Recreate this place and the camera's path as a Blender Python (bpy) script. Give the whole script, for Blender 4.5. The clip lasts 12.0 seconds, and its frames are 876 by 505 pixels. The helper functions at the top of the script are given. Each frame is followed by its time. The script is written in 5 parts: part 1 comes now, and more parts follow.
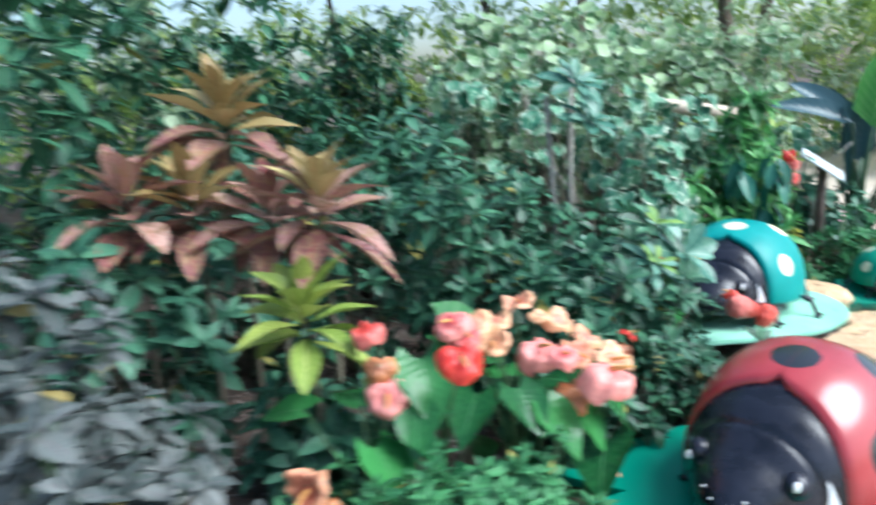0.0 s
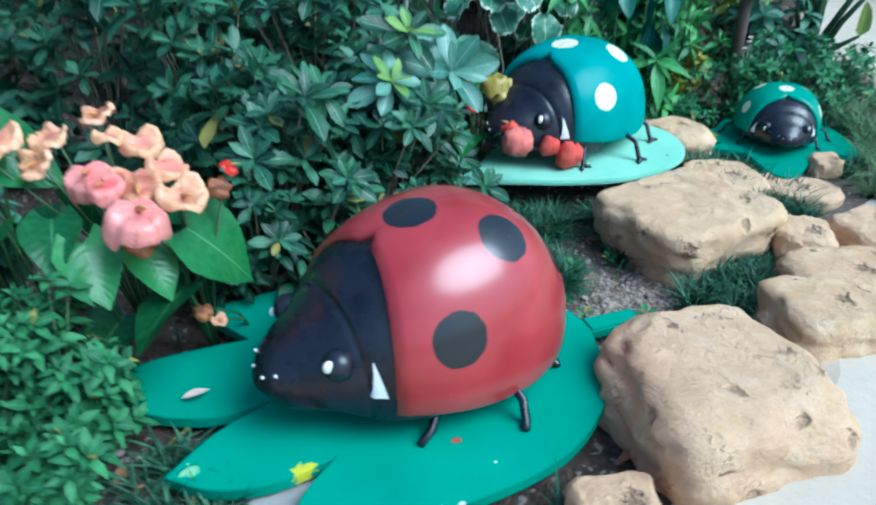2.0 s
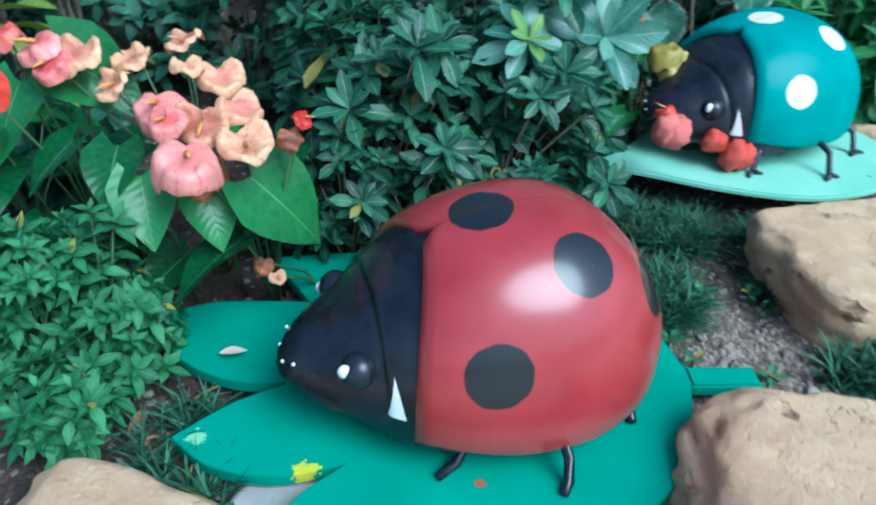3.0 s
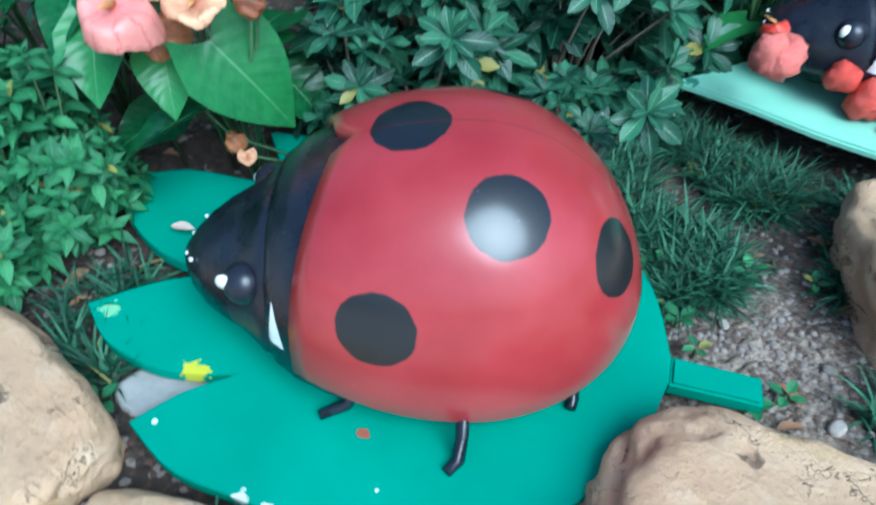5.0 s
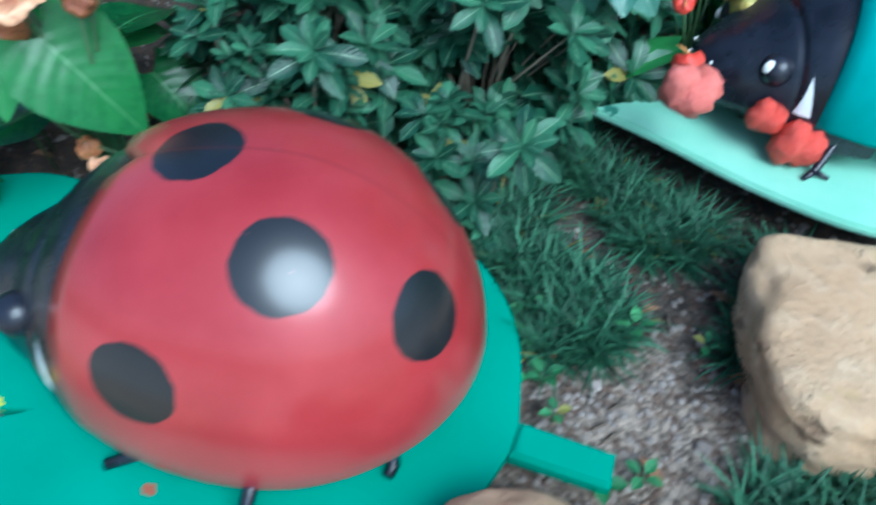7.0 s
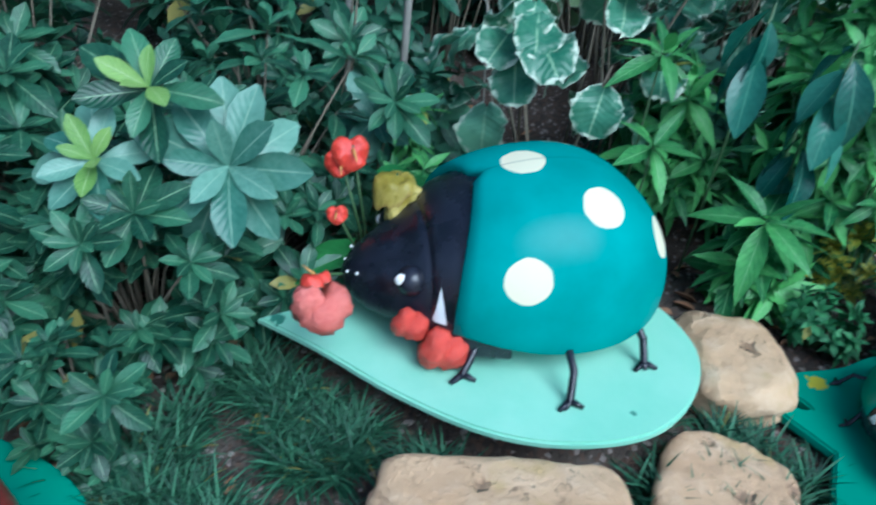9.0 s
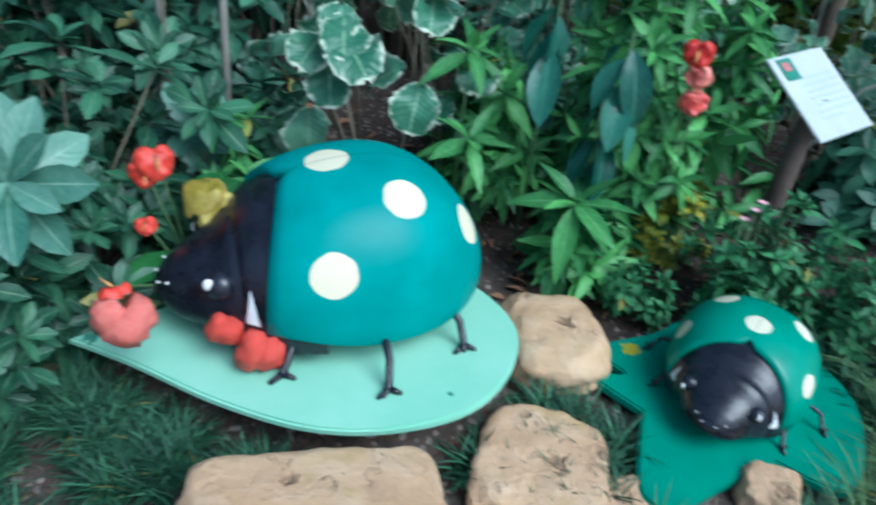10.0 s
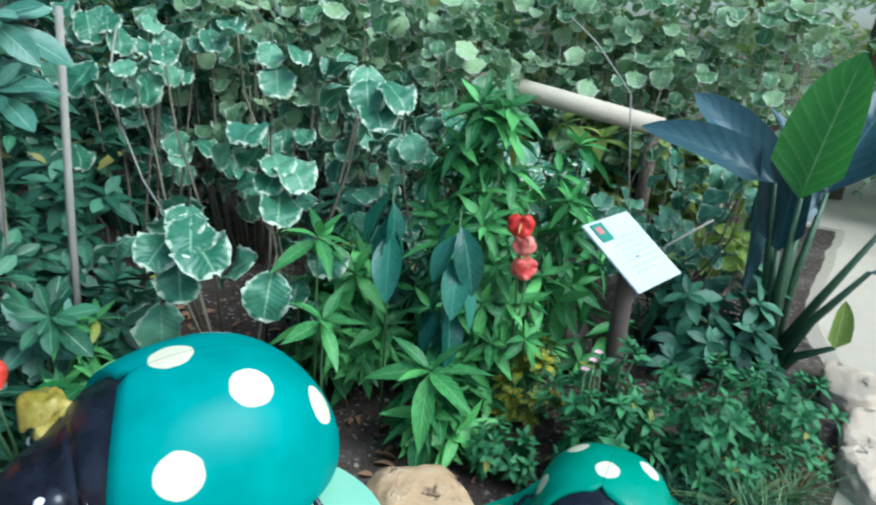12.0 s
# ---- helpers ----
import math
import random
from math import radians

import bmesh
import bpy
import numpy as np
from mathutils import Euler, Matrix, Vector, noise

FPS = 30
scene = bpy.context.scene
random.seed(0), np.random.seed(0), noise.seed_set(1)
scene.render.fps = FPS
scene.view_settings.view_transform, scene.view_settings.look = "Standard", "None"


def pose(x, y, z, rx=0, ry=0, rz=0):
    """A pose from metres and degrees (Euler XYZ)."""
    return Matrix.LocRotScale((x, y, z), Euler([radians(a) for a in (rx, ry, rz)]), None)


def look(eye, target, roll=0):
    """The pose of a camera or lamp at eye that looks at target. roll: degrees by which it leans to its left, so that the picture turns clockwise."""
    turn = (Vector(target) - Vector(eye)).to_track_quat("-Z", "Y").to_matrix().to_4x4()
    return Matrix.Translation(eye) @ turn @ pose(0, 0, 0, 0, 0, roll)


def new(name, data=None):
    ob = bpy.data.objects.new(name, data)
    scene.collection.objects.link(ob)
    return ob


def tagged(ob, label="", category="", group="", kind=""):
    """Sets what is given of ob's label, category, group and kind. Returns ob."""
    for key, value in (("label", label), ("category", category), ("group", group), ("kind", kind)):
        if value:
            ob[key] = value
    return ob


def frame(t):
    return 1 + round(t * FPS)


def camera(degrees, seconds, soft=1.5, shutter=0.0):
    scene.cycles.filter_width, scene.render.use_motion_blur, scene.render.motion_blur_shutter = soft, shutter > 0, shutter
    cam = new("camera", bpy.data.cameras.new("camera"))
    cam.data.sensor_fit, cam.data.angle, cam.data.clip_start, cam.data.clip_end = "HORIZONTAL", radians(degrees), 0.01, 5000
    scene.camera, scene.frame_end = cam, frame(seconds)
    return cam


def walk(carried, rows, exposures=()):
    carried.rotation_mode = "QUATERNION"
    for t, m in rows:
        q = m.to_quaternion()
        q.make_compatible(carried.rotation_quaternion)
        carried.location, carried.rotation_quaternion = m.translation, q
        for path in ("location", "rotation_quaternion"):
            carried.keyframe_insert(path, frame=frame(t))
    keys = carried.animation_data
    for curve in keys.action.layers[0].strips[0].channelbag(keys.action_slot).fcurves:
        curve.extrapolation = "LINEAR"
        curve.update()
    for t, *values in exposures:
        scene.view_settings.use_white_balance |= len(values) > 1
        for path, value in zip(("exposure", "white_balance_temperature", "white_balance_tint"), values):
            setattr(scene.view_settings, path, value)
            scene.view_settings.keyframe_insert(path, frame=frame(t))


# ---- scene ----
cam = camera(64.7, 12.0, soft=2.1, shutter=0.6)
PATH = [
    (0, (0.351, 0.103, 1.335), (0.149, 2.036, 0.865), -3.6),
    (0.5, (0.667, 0.374, 1.325), (0.627, 2.279, 0.717), -3.1),
    (1, (0.966, 0.458, 1.31), (0.826, 2.322, 0.597), -3.8),
    (1.5, (1.283, 0.468, 1.286), (0.98, 2.263, 0.458), -1.3),
    (2, (1.518, 0.643, 1.23), (1.182, 2.348, 0.241), -0.5),
    (2.5, (1.599, 0.83, 1.222), (1.035, 2.411, 0.136), 0.8),
    (4.5, (1.804, 1.4, 1.205), (0.828, 2.515, -0.139), 3.6),
    (5, (1.856, 1.463, 1.156), (0.861, 2.44, -0.278), 1.7),
    (5.5, (1.867, 1.489, 1.136), (0.856, 2.391, -0.335), 3.2),
    (6, (1.9, 1.516, 1.132), (0.848, 2.409, -0.315), 2.5),
    (6.5, (1.944, 1.623, 1.11), (0.921, 2.517, -0.357), 2.0),
    (7, (1.96, 1.806, 1.119), (0.938, 2.751, -0.317), 4.2),
    (7.5, (1.999, 2.005, 1.153), (1.033, 3.081, -0.229), 4.0),
    (9.5, (2.335, 2.363, 1.315), (1.365, 3.737, 0.233), 6.5),
    (10, (2.442, 2.407, 1.314), (1.651, 3.886, 0.225), 7.1),
    (10.5, (2.516, 2.418, 1.304), (1.862, 3.981, 0.241), 7.6),
    (11, (2.553, 2.425, 1.342), (2.014, 4.108, 0.405), 6.6),
    (11.5, (2.557, 2.414, 1.383), (2.0, 4.199, 0.674), 5.7),
    (12, (2.576, 2.399, 1.377), (1.923, 4.184, 0.754), 4.8),
]
walk(cam, [(t, look(eye, target, roll)) for t, eye, target, roll in PATH],
     [(0, 1.2, 5800, 4), (0.5, 1.2, 5700, 3), (1.5, 0.82, 5100, -4), (2.5, 0.53, 4900, -6), (5.5, 0.73, 4950, -6), (7.5, 0.6, 5000, -4), (9.5, 0.36, 5100, 0), (10.5, 0.36, 5400, 0), (11, 0.42, 5350, -3), (12, 0.62, 5500, -3)])

# ---- light ----
world = bpy.data.worlds.new("sky_world")
scene.world = world
world.use_nodes = True
wn = world.node_tree
sky = wn.nodes.new("ShaderNodeTexSky")
sky.sky_type, sky.sun_disc = "NISHITA", False
sky.sun_elevation, sky.sun_rotation = radians(50), radians(104)
sky.air_density, sky.dust_density, sky.ozone_density = 1.0, 3.0, 1.0
wn.links.new(sky.outputs[0], wn.nodes["Background"].inputs[0])
wn.nodes["Background"].inputs[1].default_value = 0.125
sun = new("sun", bpy.data.lights.new("sun", "SUN"))
sun.data.energy, sun.data.angle, sun.data.color = 2.4, radians(40), (0.97, 0.98, 1.0)
sun.matrix_world = look((0, 0, 0), (-0.62, 0.15, -0.77))


# ---- materials ----
def nodes_of(name):
    m = bpy.data.materials.new(name)
    m.use_nodes = True
    t = m.node_tree
    return m, t, t.nodes["Principled BSDF"]


def node(t, kind, **values):
    n = t.nodes.new(kind)
    for k, v in values.items():
        n.inputs[k.replace("_", " ")].default_value = v
    return n


def maths(t, op, a, b=0.0, c=0.0):
    n = t.nodes.new("ShaderNodeMath")
    n.operation = op
    for i, v in enumerate((a, b, c)):
        if isinstance(v, (int, float)):
            n.inputs[i].default_value = v
        else:
            t.links.new(v, n.inputs[i])
    return n.outputs[0]


def mix(t, fac, a, b):
    n = t.nodes.new("ShaderNodeMix")
    n.data_type = "RGBA"
    for s, v in ((0, fac), (6, a), (7, b)):
        if isinstance(v, (int, float)):
            n.inputs[s].default_value = v
        elif isinstance(v, tuple):
            n.inputs[s].default_value = (*v, 1.0)
        else:
            t.links.new(v, n.inputs[s])
    return n.outputs[2]


def ramp(t, fac, lo, hi):
    n = t.nodes.new("ShaderNodeMapRange")
    n.inputs["From Min"].default_value, n.inputs["From Max"].default_value = lo, hi
    t.links.new(fac, n.inputs["Value"])
    return n.outputs[0]


def grain(t, scale, detail=4.0, rough=0.6, coords="Object"):
    n = node(t, "ShaderNodeTexNoise", Scale=scale, Detail=detail, Roughness=rough)
    t.links.new(t.nodes.new("ShaderNodeTexCoord").outputs[coords], n.inputs["Vector"])
    return n.outputs["Fac"]


def bump(t, p, height, strength, distance):
    n = node(t, "ShaderNodeBump", Strength=strength, Distance=distance)
    t.links.new(height, n.inputs["Height"])
    t.links.new(n.outputs[0], p.inputs["Normal"])


def leaf_material(name, dark, light, rib, rough=0.38, margin=None, spots=None, rib_width=0.07, glow=0.16, islands=True, veins=0.12, aged=0.988, relief=0.25):
    """A leaf: two greens by chance, a paler midrib and side veins along the blade, and a coloured margin or blotches where it has them."""
    m, t, p = nodes_of(name)
    info = t.nodes.new("ShaderNodeObjectInfo").outputs["Random"]
    if islands:
        geo = t.nodes.new("ShaderNodeNewGeometry").outputs["Random Per Island"]
        info = maths(t, "FRACT", maths(t, "ADD", info, geo))
    uv = t.nodes.new("ShaderNodeSeparateXYZ")
    t.links.new(t.nodes.new("ShaderNodeTexCoord").outputs["UV"], uv.inputs[0])
    across = maths(t, "ABSOLUTE", maths(t, "MULTIPLY_ADD", uv.outputs[0], 2.0, -1.0))
    along = uv.outputs[1]
    blot = grain(t, 45.0, 3.0)
    f = maths(t, "ADD", maths(t, "MULTIPLY", maths(t, "POWER", info, 1.8), 0.9), maths(t, "MULTIPLY_ADD", blot, 0.8, -0.3))
    f = maths(t, "MAXIMUM", maths(t, "MINIMUM", f, 1.0), 0.0)
    col = mix(t, f, dark, light)
    if spots:
        col = mix(t, ramp(t, grain(t, 30.0, 2.0), 0.52, 0.6), col, spots)
    vein = maths(t, "SINE", maths(t, "MULTIPLY", maths(t, "SUBTRACT", along, maths(t, "MULTIPLY", across, 0.25)), 55.0))
    col = mix(t, maths(t, "MULTIPLY", ramp(t, vein, 0.7, 1.0), veins), col, rib)
    col = mix(t, maths(t, "MULTIPLY", ramp(t, across, rib_width, rib_width * 0.3), 0.75), col, rib)
    if margin:
        edge = maths(t, "ADD", across, maths(t, "MULTIPLY_ADD", grain(t, 48.0, 3.0), 1.1, -0.55))
        edge = maths(t, "MAXIMUM", ramp(t, edge, 0.78, 1.05), ramp(t, maths(t, "ADD", along, maths(t, "MULTIPLY", blot, 0.06)), 0.955, 0.985))
        col = mix(t, edge, col, margin)
    old = maths(t, "GREATER_THAN", info, aged)
    col = mix(t, maths(t, "MULTIPLY", old, 0.7), col, (0.36, 0.27, 0.05))
    t.links.new(col, p.inputs["Base Color"])
    p.inputs["Roughness"].default_value = rough
    p.inputs["Specular IOR Level"].default_value = 0.3
    bump(t, p, maths(t, "ADD", maths(t, "MULTIPLY", vein, 0.5), blot), relief, 0.004)
    tr = t.nodes.new("ShaderNodeBsdfTranslucent")
    t.links.new(col, tr.inputs["Color"])
    ms = t.nodes.new("ShaderNodeMixShader")
    ms.inputs[0].default_value = glow
    t.links.new(p.outputs[0], ms.inputs[1])
    t.links.new(tr.outputs[0], ms.inputs[2])
    t.links.new(ms.outputs[0], t.nodes["Material Output"].inputs[0])
    return m


def spathe_material(name, heart, edge, vein):
    """A waxy flower bract: its colour fades from the middle to the rim, with fine radiating veins and crinkles."""
    m, t, p = nodes_of(name)
    uv = t.nodes.new("ShaderNodeSeparateXYZ")
    t.links.new(t.nodes.new("ShaderNodeTexCoord").outputs["UV"], uv.inputs[0])
    chance = t.nodes.new("ShaderNodeObjectInfo").outputs["Random"]
    blot, fine = grain(t, 26.0, 4.0, 0.7), grain(t, 110.0, 4.0)
    out = maths(t, "ADD", uv.outputs[1], maths(t, "MULTIPLY_ADD", blot, 1.4, -0.7))
    col = mix(t, ramp(t, maths(t, "ADD", out, maths(t, "MULTIPLY_ADD", chance, 1.0, -0.5)), 0.15, 0.95), heart, edge)
    ray = maths(t, "ABSOLUTE", maths(t, "SINE", maths(t, "ADD", maths(t, "MULTIPLY", uv.outputs[0], 31.4), maths(t, "MULTIPLY", blot, 4.0))))
    line = maths(t, "MULTIPLY", ramp(t, ray, 0.22, 0.05), ramp(t, uv.outputs[1], 0.1, 0.4))
    col = mix(t, maths(t, "MULTIPLY", line, 0.45), col, vein)
    col = mix(t, maths(t, "MULTIPLY", ramp(t, maths(t, "ADD", uv.outputs[1], maths(t, "MULTIPLY", fine, 0.14)), 1.02, 1.08), 0.5), col, (0.18, 0.07, 0.03))
    t.links.new(col, p.inputs["Base Color"])
    p.inputs["Roughness"].default_value = 0.34
    bump(t, p, maths(t, "ADD", maths(t, "MULTIPLY", line, -0.6), maths(t, "ADD", fine, blot)), 0.35, 0.005)
    tr = t.nodes.new("ShaderNodeBsdfTranslucent")
    t.links.new(col, tr.inputs["Color"])
    ms = t.nodes.new("ShaderNodeMixShader")
    ms.inputs[0].default_value = 0.15
    t.links.new(p.outputs[0], ms.inputs[1])
    t.links.new(tr.outputs[0], ms.inputs[2])
    t.links.new(ms.outputs[0], t.nodes["Material Output"].inputs[0])
    return m


def plain_material(name, a, b, scale=12.0, rough=0.6, fine=0.0, relief=0.3, depth=0.01, metal=0.0, chance=0.0):
    """Two colours mixed by noise at two scales, with relief; chance adds a change from object to object."""
    m, t, p = nodes_of(name)
    f = maths(t, "MULTIPLY_ADD", grain(t, scale), 1.5, -0.25)
    if fine:
        f = maths(t, "ADD", maths(t, "MULTIPLY", f, 0.6), maths(t, "MULTIPLY", grain(t, fine, 3.0), 0.5))
    if chance:
        f = maths(t, "ADD", f, maths(t, "MULTIPLY_ADD", t.nodes.new("ShaderNodeObjectInfo").outputs["Random"], chance, -chance / 2))
    n = t.nodes.new("ShaderNodeClamp")
    t.links.new(f, n.inputs[0])
    t.links.new(mix(t, n.outputs[0], a, b), p.inputs["Base Color"])
    p.inputs["Roughness"].default_value, p.inputs["Metallic"].default_value = rough, metal
    bump(t, p, grain(t, (fine or scale) * 1.3, 6.0), relief, depth)
    return m


def shell_material(name, base, spot, spots, radius, wear, gloss=0.28, coat=0.6):
    """Painted fibreglass wing cases: round painted spots, a scored seam, dull patches and fine scratches."""
    m, t, p = nodes_of(name)
    at = t.nodes.new("ShaderNodeTexCoord").outputs["Object"]
    big, fine = grain(t, 5.0, 5.0), grain(t, 70.0, 6.0, 0.7)
    col = mix(t, ramp(t, big, 0.3, 0.75), base, tuple(min(1.0, c * 1.35 + 0.02) for c in base))
    cover = 0.0
    for c in spots:
        d = t.nodes.new("ShaderNodeVectorMath")
        d.operation = "DISTANCE"
        t.links.new(at, d.inputs[0])
        d.inputs[1].default_value = c
        wob = maths(t, "ADD", d.outputs["Value"], maths(t, "MULTIPLY_ADD", grain(t, 22.0, 2.0), 0.012, -0.006))
        cover = maths(t, "MAXIMUM", cover, ramp(t, wob, radius + 0.0015, radius - 0.0015))
    col = mix(t, cover, col, spot)
    col = mix(t, maths(t, "MULTIPLY", ramp(t, fine, 0.68, 0.76), 0.6), col, wear)
    xyz = t.nodes.new("ShaderNodeSeparateXYZ")
    t.links.new(at, xyz.inputs[0])
    seam = ramp(t, maths(t, "ABSOLUTE", xyz.outputs[1]), 0.0022, 0.001)
    col = mix(t, maths(t, "MULTIPLY", seam, 0.55), col, tuple(c * 0.35 for c in base))
    t.links.new(col, p.inputs["Base Color"])
    t.links.new(maths(t, "MULTIPLY_ADD", big, 0.25, gloss), p.inputs["Roughness"])
    p.inputs["Specular IOR Level"].default_value = 0.25
    p.inputs["Coat Weight"].default_value, p.inputs["Coat Roughness"].default_value = coat, 0.2
    bump(t, p, maths(t, "ADD", maths(t, "MULTIPLY", seam, -2.0), fine), 0.10, 0.003)
    return m


def bug_black_material():
    """Glossy black paint with the white wedge painted behind each eye."""
    m, t, p = nodes_of("black_paint")
    xyz = t.nodes.new("ShaderNodeSeparateXYZ")
    t.links.new(t.nodes.new("ShaderNodeTexCoord").outputs["Object"], xyz.inputs[0])
    big = grain(t, 14.0, 5.0)
    col = mix(t, ramp(t, big, 0.35, 0.75), (0.004, 0.005, 0.009), (0.016, 0.018, 0.03))
    half = maths(t, "MULTIPLY_ADD", xyz.outputs[2], -0.17, 0.0485)
    off = maths(t, "ABSOLUTE", maths(t, "SUBTRACT", xyz.outputs[0], 0.326))
    wedge = maths(t, "MULTIPLY", maths(t, "LESS_THAN", off, half), maths(t, "GREATER_THAN", xyz.outputs[2], 0.197))
    wedge = maths(t, "MULTIPLY", wedge, maths(t, "GREATER_THAN", maths(t, "ABSOLUTE", xyz.outputs[1]), 0.12))
    col = mix(t, wedge, col, (0.78, 0.8, 0.8))
    t.links.new(col, p.inputs["Base Color"])
    t.links.new(maths(t, "MULTIPLY_ADD", big, 0.25, 0.15), p.inputs["Roughness"])
    bump(t, p, grain(t, 60.0, 4.0), 0.12, 0.004)
    return m


def painted_leaf_material(name, base, worn, chip, marks=()):
    """Painted board: brushed variation, scuffs, chips along the edges, and stray dabs of paint."""
    m, t, p = nodes_of(name)
    at = t.nodes.new("ShaderNodeTexCoord").outputs["Object"]
    big, fine = grain(t, 4.0, 5.0), grain(t, 55.0, 6.0, 0.7)
    col = mix(t, ramp(t, big, 0.3, 0.72), base, worn)
    col = mix(t, maths(t, "MULTIPLY", ramp(t, fine, 0.66, 0.74), 0.5), col, chip)
    for c, r, paint in marks:
        d = t.nodes.new("ShaderNodeVectorMath")
        d.operation = "DISTANCE"
        t.links.new(at, d.inputs[0])
        d.inputs[1].default_value = c
        wob = maths(t, "ADD", d.outputs["Value"], maths(t, "MULTIPLY_ADD", grain(t, 60.0, 4.0), r * 2.4, -r * 1.2))
        col = mix(t, ramp(t, wob, r, r * 0.8), col, paint)
    t.links.new(col, p.inputs["Base Color"])
    t.links.new(maths(t, "MULTIPLY_ADD", big, 0.25, 0.38), p.inputs["Roughness"])
    bump(t, p, maths(t, "ADD", fine, big), 0.2, 0.004)
    return m


def rock_material(name="sandstone", pale=0.0):
    """Sandstone: warm bands, pale worn faces, ochre stains, dark pits and hairline splits."""
    m, t, p = nodes_of(name)
    big, mid, fine = grain(t, 3.2, 5.0), grain(t, 14.0, 6.0, 0.65), grain(t, 75.0, 6.0, 0.75)
    info = t.nodes.new("ShaderNodeObjectInfo").outputs["Random"]
    hole = node(t, "ShaderNodeTexVoronoi", Scale=9.0)
    warp = t.nodes.new("ShaderNodeMixRGB")
    warp.blend_type, warp.inputs[0].default_value = "ADD", 0.08
    t.links.new(t.nodes.new("ShaderNodeTexCoord").outputs["Object"], warp.inputs[1])
    tint = node(t, "ShaderNodeTexNoise", Scale=9.0, Detail=4.0)
    t.links.new(tint.outputs["Color"], warp.inputs[2])
    t.links.new(warp.outputs[0], hole.inputs["Vector"])
    pick = t.nodes.new("ShaderNodeSeparateColor")
    t.links.new(hole.outputs["Color"], pick.inputs[0])
    pit = maths(t, "MULTIPLY", ramp(t, hole.outputs["Distance"], 0.26, 0.12), maths(t, "GREATER_THAN", pick.outputs[0], 0.55))
    crack = maths(t, "MULTIPLY", ramp(t, maths(t, "ABSOLUTE", maths(t, "SUBTRACT", grain(t, 2.6, 6.0, 0.7), 0.5)), 0.005, 0.001), ramp(t, grain(t, 4.0, 2.0), 0.5, 0.6))
    col = mix(t, ramp(t, big, 0.3, 0.7), (0.58, 0.36, 0.19), (0.76, 0.54, 0.32))
    col = mix(t, maths(t, "MULTIPLY", ramp(t, mid, 0.5, 0.68), 0.6), col, (0.82, 0.63, 0.42))
    col = mix(t, maths(t, "MULTIPLY", ramp(t, mid, 0.42, 0.3), 0.5), col, (0.38, 0.25, 0.14))
    col = mix(t, maths(t, "MULTIPLY", ramp(t, grain(t, 5.5, 3.0), 0.6, 0.7), 0.6), col, (0.52, 0.36, 0.10))
    col = mix(t, maths(t, "MULTIPLY", ramp(t, fine, 0.36, 0.27), 0.55), col, (0.14, 0.10, 0.07))
    col = mix(t, maths(t, "MULTIPLY", pit, 0.85), col, (0.24, 0.14, 0.07))
    col = mix(t, maths(t, "MULTIPLY", crack, 0.8), col, (0.09, 0.06, 0.04))
    col = mix(t, maths(t, "MULTIPLY", info, 0.4), col, (0.70, 0.44, 0.30))
    col = mix(t, pale, col, (0.80, 0.71, 0.60))
    t.links.new(col, p.inputs["Base Color"])
    p.inputs["Roughness"].default_value = 0.88
    relief = maths(t, "SUBTRACT", maths(t, "ADD", maths(t, "MULTIPLY", mid, 1.6), maths(t, "MULTIPLY", fine, 0.7)), maths(t, "ADD", maths(t, "MULTIPLY", pit, 1.6), crack))
    bump(t, p, relief, 0.9, 0.016)
    return m


